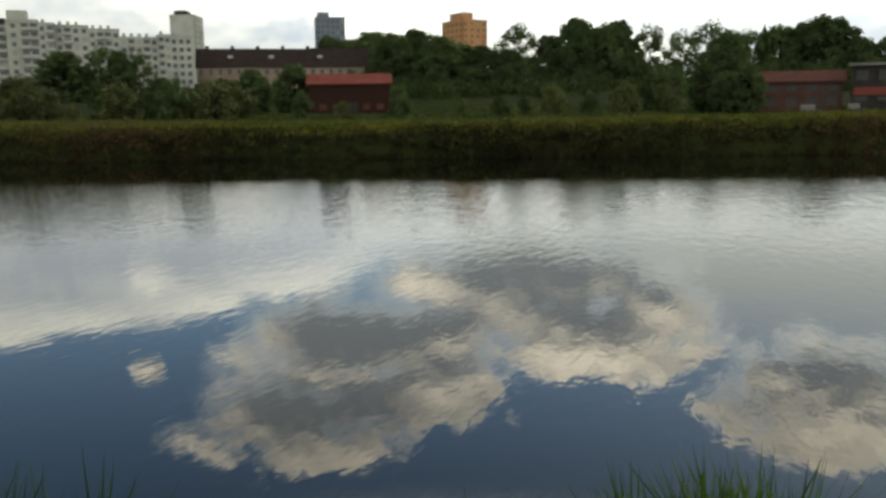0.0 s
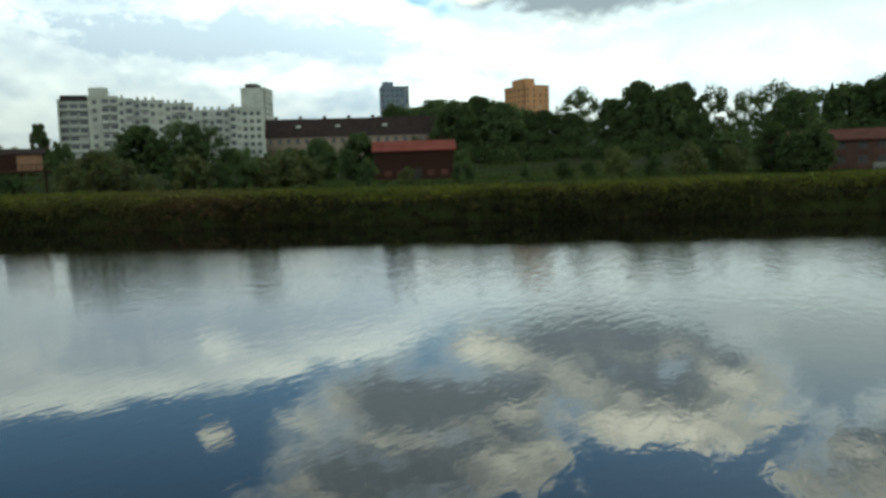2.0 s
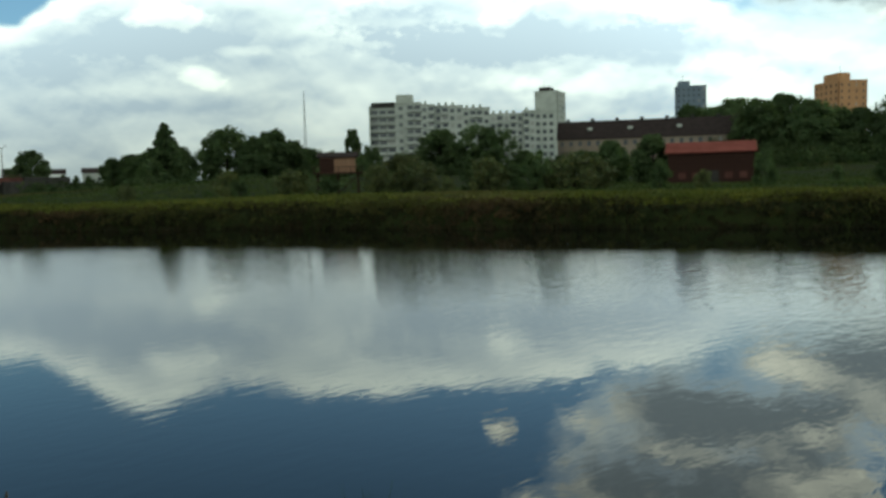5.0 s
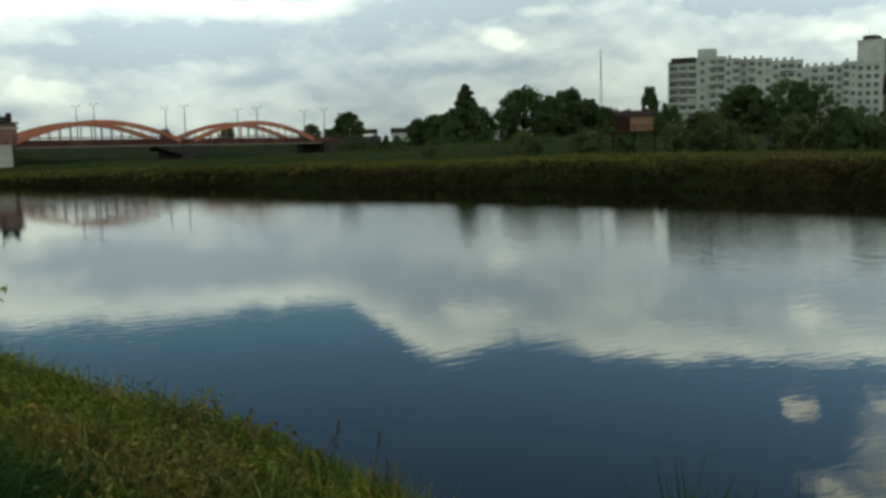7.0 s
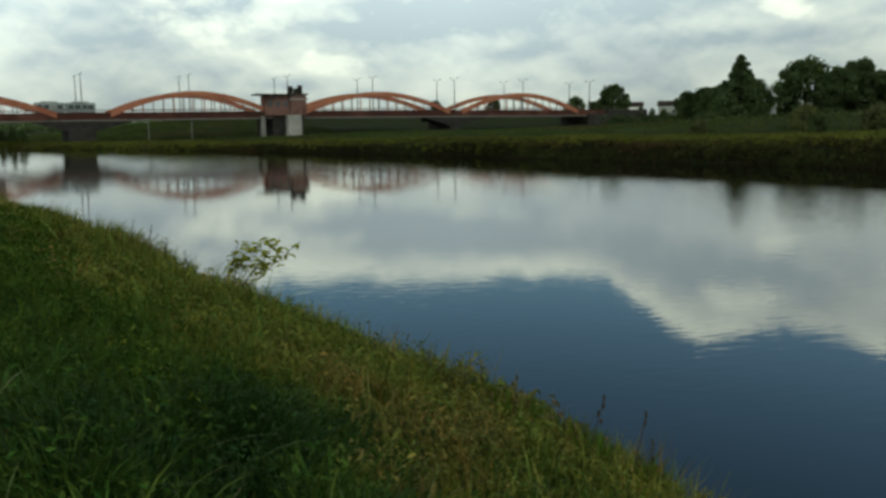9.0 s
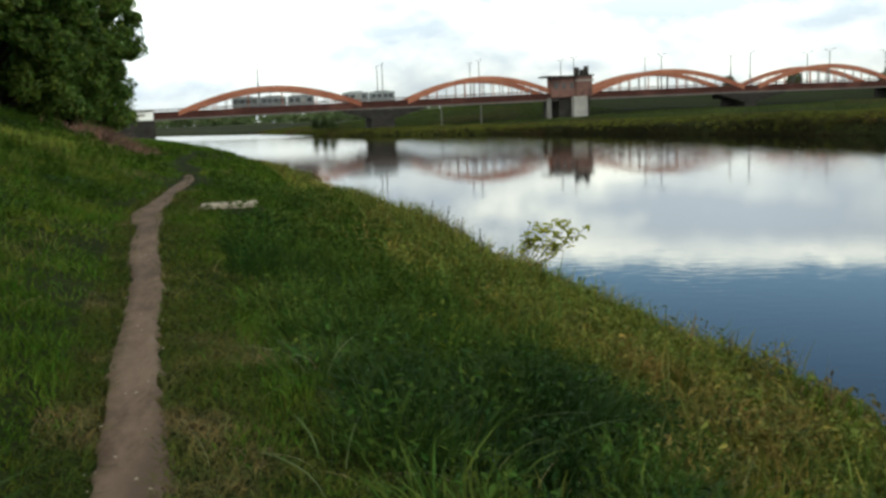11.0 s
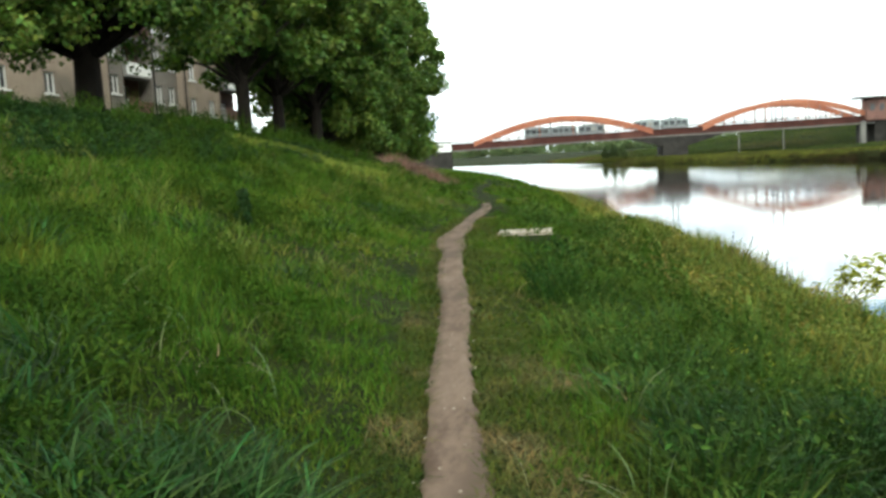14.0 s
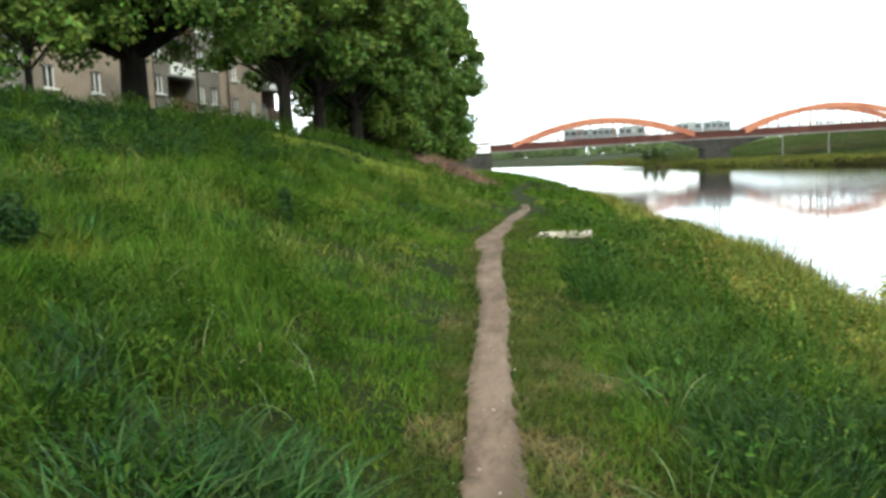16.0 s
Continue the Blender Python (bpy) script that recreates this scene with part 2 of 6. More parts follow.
def water_material():
    mt = bpy.data.materials.new("river water")
    mt.use_nodes = True
    n = Nodes(mt.node_tree)
    place = n.add("ShaderNodeTexCoord").outputs["Object"]
    wide = n.noise(n.mul(place, (0.35, 0.8, 1.0)), 0.45, 2.0, 0.5)
    turned = n.add("ShaderNodeVectorRotate", Vector=place, Angle=radians(-76)).outputs[0]
    mid = n.noise(n.mul(turned, (0.45, 1.1, 1.0)), 3.6, 2.0, 0.5, 0.5)
    small = n.noise(place, 6.0, 2.0, 0.5)
    calm = n.step(n.noise(n.mul(place, (0.5, 1.0, 1.0)), 0.06, 2.0), 0.36, 0.62, 0.4, 1.0)
    sep = n.add("ShaderNodeSeparateXYZ", Vector=place).outputs
    band = n.m("MULTIPLY", n.m("MULTIPLY", n.step(sep[1], 16.0, 34.0), n.step(sep[1], 56.0, 46.0)), n.step(sep[0], -60.0, -25.0, 0.25, 1.0))
    chop = n.m("MULTIPLY", n.noise(n.mul(turned, (0.5, 1.2, 1.0)), 2.2, 3.0, 0.6), n.m("MULTIPLY", n.m("ADD", n.m("MULTIPLY", band, 1.8), 0.06), 0.016))
    wide = n.m("ADD", wide, n.m("MULTIPLY", chop, 200.0))
    h = n.m("ADD", n.m("MULTIPLY", n.m("MULTIPLY", wide, n.step(sep[0], -24.0, -3.0, 0.55, 1.0)), 0.0034), n.m("MULTIPLY", calm, n.m("MULTIPLY", n.step(sep[0], -34.0, -6.0, 0.35, 1.0), n.m("ADD", n.m("MULTIPLY", mid, 0.0036), n.m("MULTIPLY", small, 0.0005)))))
    h = n.m("ADD", h, n.m("MULTIPLY", n.noise(place, 1.7, 2.0, 0.5), n.step(sep[0], -45.0, -80.0, 0.0, 0.0068)))
    h = n.m("MULTIPLY", h, n.step(sep[1], 55.0, 43.0, 0.2, 1.0))      # smooth in the lee of the far bank
    b = n.add("ShaderNodeBump", Strength=1.0, Distance=1.0, Height=h)
    col = n.mix(n.noise(place, 0.05, 3.0), (0.0025, 0.0032, 0.0022), (0.0045, 0.005, 0.0032))
    ruffled = n.m("MAXIMUM", n.m("MULTIPLY", band, n.step(sep[0], -100.0, -50.0, 0.0, 0.15)), n.step(sep[0], -225.0, -265.0))      # a light wind past the bridge
    p = n.add("ShaderNodeBsdfPrincipled", Base_Color=col, Roughness=n.m("ADD", 0.03, n.m("MULTIPLY", ruffled, 0.17)), IOR=1.333, Normal=b.outputs[0])
    n.put(n.add("ShaderNodeOutputMaterial").inputs[0], p.outputs[0])
    return mt


def pane_material(name, dark):
    mt = bpy.data.materials.new(name)
    mt.use_nodes = True
    n = Nodes(mt.node_tree)
    r = n.add("ShaderNodeObjectInfo").outputs["Random"]
    col = n.mix(n.step(r, 0.75, 0.95), dark, (0.25, 0.24, 0.22))
    p = n.add("ShaderNodeBsdfPrincipled", Base_Color=col, Roughness=0.08, IOR=1.5)
    n.put(n.add("ShaderNodeOutputMaterial").inputs[0], p.outputs[0])
    return mt


M_WATER = water_material()
# soil kept nearly black to paint in shade between the plants
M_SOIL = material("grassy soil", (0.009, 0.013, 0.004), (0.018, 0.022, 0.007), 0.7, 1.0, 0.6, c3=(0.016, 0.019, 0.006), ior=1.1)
M_PATH = material("trodden earth", (0.066, 0.044, 0.032), (0.132, 0.094, 0.069), 3.2, 0.95, 0.12, fine=7, c3=(0.072, 0.05, 0.037), ior=1.15, stretch=(0.35, 1, 1))
M_GRASS = material("meadow grass", (0.022, 0.053, 0.006), (0.066, 0.110, 0.015), 1.3, 0.85, 0.0, island=0.5, leafy=0.18, c3=(0.085, 0.104, 0.016), ior=1.08)
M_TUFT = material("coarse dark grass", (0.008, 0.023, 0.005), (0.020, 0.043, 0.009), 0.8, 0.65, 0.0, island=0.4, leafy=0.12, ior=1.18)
M_YELLOW = material("yellowing bank plants", (0.088, 0.102, 0.016), (0.195, 0.17, 0.037), 1.4, 0.75, 0.0, island=0.6, leafy=0.3, c3=(0.125, 0.085, 0.03), ior=1.25)
M_STAND = material("browning tall plants", (0.062, 0.084, 0.015), (0.130, 0.130, 0.030), 0.8, 0.8, 0.0, island=0.45, leafy=0.25, c3=(0.10, 0.075, 0.03), ior=1.2)
M_WEED = material("broad weed leaves", (0.015, 0.036, 0.005), (0.042, 0.070, 0.010), 0.9, 0.8, 0.0, island=0.3, leafy=0.14, ior=1.1)
# lighter than M_WEED, so that these clumps look lit by their colour
M_HERB = material("nettles and herbs coloured as lit", (0.020, 0.046, 0.008), (0.058, 0.088, 0.016), 1.3, 0.8, 0.0, island=0.5, leafy=0.18, c3=(0.016, 0.037, 0.007), ior=1.15)
M_MOUND = material("leafy bank growth", (0.040, 0.068, 0.011), (0.138, 0.136, 0.028), 1.4, 0.75, 0.0, island=0.48, leafy=0.2, c3=(0.15, 0.115, 0.036), ior=1.2)
M_STRAW = material("dry stalks", (0.16, 0.12, 0.06), (0.24, 0.19, 0.1), 1.0, 0.85, 0.0, island=0.35, leafy=0.1)
M_WORN = material("worn olive grass", (0.028, 0.044, 0.007), (0.060, 0.068, 0.013), 2.2, 0.85, 0.0, island=0.45, leafy=0.15, c3=(0.11, 0.086, 0.036), ior=1.15)
M_FARGRASS = material("far bank grass", (0.036, 0.045, 0.008), (0.078, 0.078, 0.014), 0.09, 0.8, 0.0, island=0.2, leafy=0.2, c3=(0.06, 0.045, 0.02), ior=1.2)
# brighter colours put in for the light on the far bank's top
M_BANKTOP = material("bank top grass coloured as lit", (0.058, 0.066, 0.011), (0.118, 0.112, 0.019), 0.16, 0.85, 0.0, island=0.2, leafy=0.2, c3=(0.07, 0.055, 0.02), ior=1.2)
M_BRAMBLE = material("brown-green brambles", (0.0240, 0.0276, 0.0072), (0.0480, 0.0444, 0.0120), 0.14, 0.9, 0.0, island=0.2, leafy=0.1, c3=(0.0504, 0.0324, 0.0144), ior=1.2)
# green lowered to stand for shade on the slope behind the far bank
M_FARDARK = material("far meadow grass with shade in its green", (0.022, 0.036, 0.009), (0.042, 0.054, 0.013), 0.07, 0.85, 0.0, island=0.2, leafy=0.15, c3=(0.045, 0.04, 0.014), ior=1.2)
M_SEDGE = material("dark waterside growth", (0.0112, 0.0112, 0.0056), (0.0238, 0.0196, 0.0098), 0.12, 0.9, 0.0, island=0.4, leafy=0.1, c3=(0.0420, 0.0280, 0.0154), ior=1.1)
# bark nearly black, with the crowns' shade put into the colour
M_BARK = material("bark", (0.006, 0.005, 0.004), (0.014, 0.011, 0.008), 4.0, 1.0, 0.8, stretch=(1, 1, 0.25), ior=1.2)
M_LEAF = material("maple leaves", (0.031, 0.068, 0.010), (0.090, 0.130, 0.021), 0.3, 0.6, 0.0, island=0.5, leafy=0.24, ior=1.25)
# paler and bluer than the near leaves: haze is in the colour
M_FARLEAF = material("hazed far foliage", (0.0439, 0.0634, 0.0281), (0.0683, 0.0903, 0.0403), 0.15, 0.85, 0.0, island=0.16, spread=0.25, leafy=0.4, ior=1.2)
M_UNDER = material("undergrowth darkened as shade", (0.0204, 0.0312, 0.0120), (0.0384, 0.0504, 0.0204), 0.1, 0.9, 0.0, island=0.2, leafy=0.15, ior=1.1)
# paler green painted in for the haze over the distant woods
M_HAZEWOOD = material("far woods with haze in the colour", (0.07, 0.095, 0.045), (0.11, 0.14, 0.07), 0.1, 0.85, 0.0, island=0.25, leafy=0.3, ior=1.15)
M_WILLOW = material("pale shrub foliage", (0.036, 0.046, 0.010), (0.068, 0.073, 0.017), 0.3, 0.8, 0.0, island=0.4, spread=0.25, leafy=0.2)
M_ORANGE = material("orange bridge paint", (0.235, 0.085, 0.048), (0.285, 0.11, 0.065), 0.4, 0.65, 0.1, c3=(0.2, 0.065, 0.038), ior=1.25)
M_RUST = material("dark red girder paint", (0.030, 0.011, 0.009), (0.052, 0.018, 0.014), 0.5, 0.75, 0.15, c3=(0.075, 0.03, 0.023), ior=1.2)
M_CONCRETE = material("weathered concrete", (0.18, 0.175, 0.163), (0.27, 0.262, 0.245), 0.5, 0.95, 0.3, c3=(0.19, 0.18, 0.165), ior=1.2)
M_SOFFIT = material("mid-grey concrete", (0.10, 0.097, 0.09), (0.15, 0.143, 0.13), 0.5, 0.95, 0.2, ior=1.2)
M_DARKCON = material("near-black stone", (0.017, 0.0155, 0.014), (0.036, 0.033, 0.030), 0.5, 0.95, 0.4, ior=1.15)
M_STEEL = material("grey galvanised steel", (0.09, 0.093, 0.096), (0.14, 0.144, 0.148), 2.0, 0.5, 0.1, metal=0.4)
M_BRICK = material("red-brown brick", (0.10, 0.055, 0.046), (0.15, 0.08, 0.067), 0.8, 0.95, 0.3, c3=(0.06, 0.034, 0.029), ior=1.2)
M_FLATS = material("off-white panel plaster", (0.24, 0.25, 0.22), (0.34, 0.345, 0.31), 0.2, 0.95, 0.1, c3=(0.19, 0.205, 0.19), spread=0.08, ior=1.2)
M_TENEMENT = material("sooty beige plaster", (0.13, 0.10, 0.078), (0.18, 0.145, 0.112), 0.25, 0.95, 0.1, c3=(0.11, 0.088, 0.072), ior=1.15)
M_WHITE = material("white paint", (0.66, 0.66, 0.63), (0.74, 0.73, 0.7), 0.5, 0.7, 0.05, spread=0.06)
M_BLUEGREY = material("blue-grey cladding", (0.065, 0.088, 0.115), (0.095, 0.122, 0.15), 0.15, 0.6, 0.05)
M_OCHRE = material("orange plaster", (0.287, 0.152, 0.075), (0.356, 0.198, 0.101), 0.15, 0.95, 0.1, ior=1.15)
M_ROOFRED = material("red sheet roof", (0.10, 0.03, 0.024), (0.145, 0.046, 0.037), 0.4, 0.95, 0.1, ior=1.08)
M_ROOFBROWN = material("red-brown tiles", (0.05, 0.022, 0.018), (0.078, 0.035, 0.029), 0.8, 0.95, 0.3, ior=1.1)
M_SLAB = material("mossy concrete", (0.2, 0.172, 0.132), (0.32, 0.275, 0.215), 1.4, 0.95, 0.4, ior=1.2)
M_ROOFDARK = material("dark brown tiles", (0.019, 0.015, 0.014), (0.034, 0.025, 0.024), 0.8, 0.95, 0.3, ior=1.08)
M_PLASTER = material("grey-beige plaster", (0.27, 0.212, 0.165), (0.34, 0.275, 0.215), 0.4, 0.95, 0.15, c3=(0.2, 0.165, 0.135), ior=1.15)
M_GREYPLASTER = material("grey plaster", (0.16, 0.143, 0.125), (0.21, 0.19, 0.168), 0.4, 0.95, 0.15, ior=1.15)
M_WOOD = material("dark timber", (0.019, 0.010, 0.008), (0.034, 0.018, 0.014), 1.5, 0.95, 0.3, stretch=(1, 1, 6), ior=1.1)
M_PANE = pane_material("window glass", (0.03, 0.033, 0.036))
M_TRAM = material("pale green tram paint", (0.13, 0.15, 0.155), (0.18, 0.205, 0.205), 0.5, 0.5, 0.02)
M_DARK = material("dark rubber and shadowed metal", (0.02, 0.02, 0.02), (0.035, 0.035, 0.035), 2.0, 0.7, 0.1)

# ---------------------------------------------------------------- mesh helpers
def mesh_from(name, verts, faces, mat, smooth=False):
    me = bpy.data.meshes.new(name)
    me.from_pydata([tuple(v) for v in verts], [], faces)
    me.materials.append(mat)
    if smooth:
        me.shade_smooth()
    me.update()
    return me


def tri_mesh(name, verts, tris, mat):
    """A mesh from numpy arrays of vertices and triangles."""
    me = bpy.data.meshes.new(name)
    me.vertices.add(len(verts))
    me.vertices.foreach_set("co", np.ascontiguousarray(verts, np.float32).ravel())
    me.loops.add(len(tris) * 3)
    me.loops.foreach_set("vertex_index", np.ascontiguousarray(tris, np.int32).ravel())
    me.polygons.add(len(tris))
    me.polygons.foreach_set("loop_start", np.arange(0, len(tris) * 3, 3, dtype=np.int32))
    me.materials.append(mat)
    me.update(calc_edges=True)
    return me


def thing(name, label, category, m=None, group="", kind=""):
    """An empty at a thing's base, which its parts hang on."""
    ob = tagged(new(name), label, category, group, kind)
    if m is not None:
        ob.matrix_basis = m
    return ob


def part(name, bm, mat, parent, label="", m=None):
    """Links a bmesh, or a mesh, as one object under a thing or a part."""
    if isinstance(bm, bmesh.types.BMesh):
        me = bpy.data.meshes.new(name)
        bm.to_mesh(me)
        bm.free()
        me.materials.append(mat)
    else:
        me = bm
    ob = new(name, me)
    ob.parent = parent
    if m is not None:
        ob.matrix_basis = m
    if label:
        ob["label"] = label
    return ob


def box(bm, x0, y0, z0, x1, y1, z1, bevel=0.0):
    r = bmesh.ops.create_cube(bm, size=1.0, matrix=Matrix.Translation(((x0 + x1) / 2, (y0 + y1) / 2, (z0 + z1) / 2)) @ Matrix.Diagonal((x1 - x0, y1 - y0, z1 - z0, 1)))
    if bevel:
        edges = list({e for v in r["verts"] for e in v.link_edges})
        bmesh.ops.bevel(bm, geom=edges, offset=bevel, segments=1, affect="EDGES")
    return bm


def boxes(*rows, bevel=0.0):
    bm = bmesh.new()
    for r in rows:
        box(bm, *r, bevel=bevel)
    return bm


def tube(bm, pts, radii, sides=6):
    """A tapered limb along points."""
    rings = []
    for i, p in enumerate(pts):
        p = Vector(p)
        d = (Vector(pts[min(i + 1, len(pts) - 1)]) - Vector(pts[max(i - 1, 0)])).normalized()
        q = d.to_track_quat("Z", "Y")
        rings.append([bm.verts.new(p + q @ Vector((math.cos(2 * math.pi * k / sides), math.sin(2 * math.pi * k / sides), 0)) * radii[i]) for k in range(sides)])
    for a, b in zip(rings, rings[1:]):
        for k in range(sides):
            bm.faces.new((a[k], a[(k + 1) % sides], b[(k + 1) % sides], b[k]))
    bm.faces.new(rings[0][::-1])
    bm.faces.new(rings[-1])
    return bm


# ---------------------------------------------------------------- the lie of the land
NEAR_X = (-3000, -700, -420, -330, -240, -196, -127, -105, -62, -44, -35, -27, -22, -19, -16, -13, -11, -9.3, -8, -6, 0, 40, 3000)
NEAR_Y = (-1500, -330, -130, -75, -34, -22.5, -9.8, -6.4, -0.5, 1.9, 3.05, 4.2, 4.4, 4.75, 5.35, 5.75, 6.15, 6.45, 6.25, 6.1, 6.05, 6.3, 60)
FAR_X = (-3000, -700, -420, -337, -254, -225, -196, -159, -128, -90, -60, 0, 60, 3000)
FAR_Y = (-1300, -250, -70, -16, 4, 10.5, 25, 46.5, 53.5, 62, 69, 70, 70.5, 140)
CREST_X = (-3000, -400, -290, -240, -106, -71, -46, -32, -25, -18, 0, 60, 3000)
CREST_Y = (-1540, -160, -95, -68, -26, -21.9, -18.4, -15.6, -14.8, -14.8, -14.5, -14, 40)
CREST_Z = (1.6, 1.6, 4.0, 6.5, 4.1, 4.75, 5.4, 5.5, 5.72, 5.88, 5.95, 6.0, 6.0)
PATH_X = (-60, -42, -39, -29, -22, -17.8, -16.5, -13.5, -7.2, -4.4, -2.0, 3.0, 12.0)
PATH_Y = (-6.5, -5.6, -4.9, -3.5, -3.2, -2.95, -2.75, -2.25, -1.25, -0.85, -0.5, -0.2, 0.2)


def near_shore(x):
    return np.interp(x, NEAR_X, NEAR_Y)


def far_shore(x):
    return np.interp(x, FAR_X, FAR_Y)


def path_y(x):
    return np.interp(x, PATH_X, PATH_Y)


def wave(x, y, s):
    return np.sin(x * s + 1.3 * np.sin(y * s * 0.7 + 0.5)) * np.cos(y * s * 1.1 + 0.8 * np.sin(x * s * 0.6))


def ground_z(x, y):
    """Height of the ground over the water, for arrays or numbers."""
    x, y = np.asarray(x, float), np.asarray(y, float)
    ns, fs = near_shore(x), far_shore(x)
    py = np.where(x > -60, path_y(x), ns - np.interp(x, (-150, -60), (15.0, 6.7)))
    cy, cz = np.interp(x, CREST_X, CREST_Y), np.interp(x, CREST_X, CREST_Z)
    d = ns - y                                   # near side: how far from the water
    dp = np.maximum(ns - py, 4.0)                # the path's distance
    dc = np.maximum(ns - cy, dp + 4)             # the crest's
    bank = np.interp(d / dp, (-0.5, 0, 0.1, 0.3, 0.6, 0.92, 1.0, 1.08), (-1.6, 0.0, 0.42, 0.98, 1.75, 2.36, 2.36, 2.42))
    toe = dp * 1.08 + np.interp(x, (-75, -56, -40), (5.5, 4.5, 0.0)) * np.interp(x, (-150, -110), (0.0, 1.0))      # a level strip before the slope rises
    k = np.clip((d - toe) / np.maximum(dc - toe, 3.0), 0, 1)
    slope = 2.42 + (cz - 2.42) * k * (1.25 - 0.25 * k * k * k)
    slope = np.minimum(slope, cz)
    near = np.where(d < dp * 1.08, bank, slope) + 0.07 * wave(x, y, 0.9) * np.clip(d / 2, 0, 1) * np.clip(np.abs(y - py) / 1.5, 0.15, 1)
    g = y - fs                                   # far side
    far = np.interp(g, (-8, 0, 1.2, 4.0, 8.0, 40, 110, 165, 212, 250, 700, 3000), (-1.6, 0.0, 1.5, 2.2, 2.55, 2.4, 2.7, 3.4, 6.2, 6.6, 7.5, 9.0))
    climb = np.interp(g, (40, 95, 140), (0.0, 3.8, 3.9)) * np.interp(g, (165, 212), (1.0, 0.0)) * np.interp(x, (-120, -84), (1.0, 0.0))
    far = np.maximum(far, np.minimum(far + climb, 6.5))
    far = far + np.interp(g, (140, 205, 600), (0.0, 2.2, 1.0)) * np.interp(x, (-55, -12), (0.0, 1.0))      # the meadow climbs higher downstream
    low = np.clip((x + 205) / 100, 0, 1)          # near the bridge the far bank lies lower and grassy
    far = np.where(g > 0, far * (0.5 + 0.5 * low), far)
    near = near * np.interp(x, (-330, -250), (0.45, 1.0))
    level = np.exp(-(((x + 20.05) / 1.7) ** 2 + ((y + 1.56) / 1.15) ** 2) ** 2)      # a level spot round the concrete cover
    near = near * (1 - level) + 2.24 * level
    beyond = np.clip((-x - 252) / 45, 0, 1) * np.interp(x, (-400, -320), (0.0, 1.0))      # the dyke upstream of the bridge
    far = far + beyond * np.interp(g, (4, 18, 70), (0.0, 1.0, 5.2))
    far = far + np.where(g > 0, 0.16 * wave(x, y, 0.21) * np.clip(g / 3, 0, 1) + 0.25 * wave(x, y, 0.06) * np.clip(g / 8, 0, 1), 0)
    bed = -1.6
    return np.where(y < ns, near, np.where(y > fs, far, np.maximum(np.maximum(near * (d > -4), bed), np.maximum(far * (g > -8), bed)) * 0 + np.maximum(np.interp(d, (-4, 0), (-1.6, 0)), np.interp(g, (-8, 0), (-1.6, 0)))))


def from_eye(az, el, over=0.0, reach=(2.0, 60.0)):
    """Where the sight line at a bearing and elevation from the walker's eye meets the ground plus a height."""
    a = radians(az)
    best = None
    for d in np.arange(reach[0], reach[1], 0.02):
        x, y = -math.sin(a) * (d + ARM), math.cos(a) * (d + ARM)
        if EYE + d * math.tan(radians(el)) <= float(ground_z(x, y)) + over:
            best = Vector((x, y, float(ground_z(x, y))))
            break
    return best


def build_ground():
    xs = np.unique(np.concatenate([np.linspace(-3000, -420, 14), np.linspace(-420, -120, 50), np.linspace(-120, -50, 45), np.linspace(-50, 12, 150), np.linspace(12, 120, 40), np.linspace(120, 600, 20), np.linspace(600, 3000, 8)]))
    near = np.concatenate([np.array([3000, 1500, 700, 400, 250, 150, 100, 70, 50, 40, 32]), np.linspace(28, 9, 34), np.linspace(8.6, 0, 36)])
    far = np.concatenate([np.linspace(0, 10, 14), np.linspace(12, 40, 12), np.linspace(45, 160, 24), np.array([200, 300, 500, 900, 1600, 3500])])
    cols = []
    for x in xs:
        ns, fs = near_shore(x), far_shore(x)
        mid = np.linspace(ns, fs, 12)[1:-1]
        cols.append(np.concatenate([ns - near, [ns + 1.5, ns + 4], mid[1:-1], [fs - 8, fs - 3], fs + far]))
    ys = np.array(cols)
    xx = np.repeat(xs[:, None], ys.shape[1], 1)
    zz = ground_z(xx, ys)
    verts = np.stack([xx, ys, zz], -1).reshape(-1, 3)
    n, m = ys.shape
    faces = [(i * m + j, (i + 1) * m + j, (i + 1) * m + j + 1, i * m + j + 1) for i in range(n - 1) for j in range(m - 1)]
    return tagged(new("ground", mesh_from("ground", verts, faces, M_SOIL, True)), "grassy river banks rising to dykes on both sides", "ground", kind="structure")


build_ground()

wm = bmesh.new()
bmesh.ops.create_grid(wm, x_segments=60, y_segments=60, size=0.5, matrix=Matrix.Translation((-200, 60, 0)) @ Matrix.Diagonal((3000, 1500, 1, 1)))
me = bpy.data.meshes.new("water")
wm.to_mesh(me)
wm.free()
me.materials.append(M_WATER)
tagged(new("water", me), "calm dark river mirroring the clouds", "river", kind="structure")


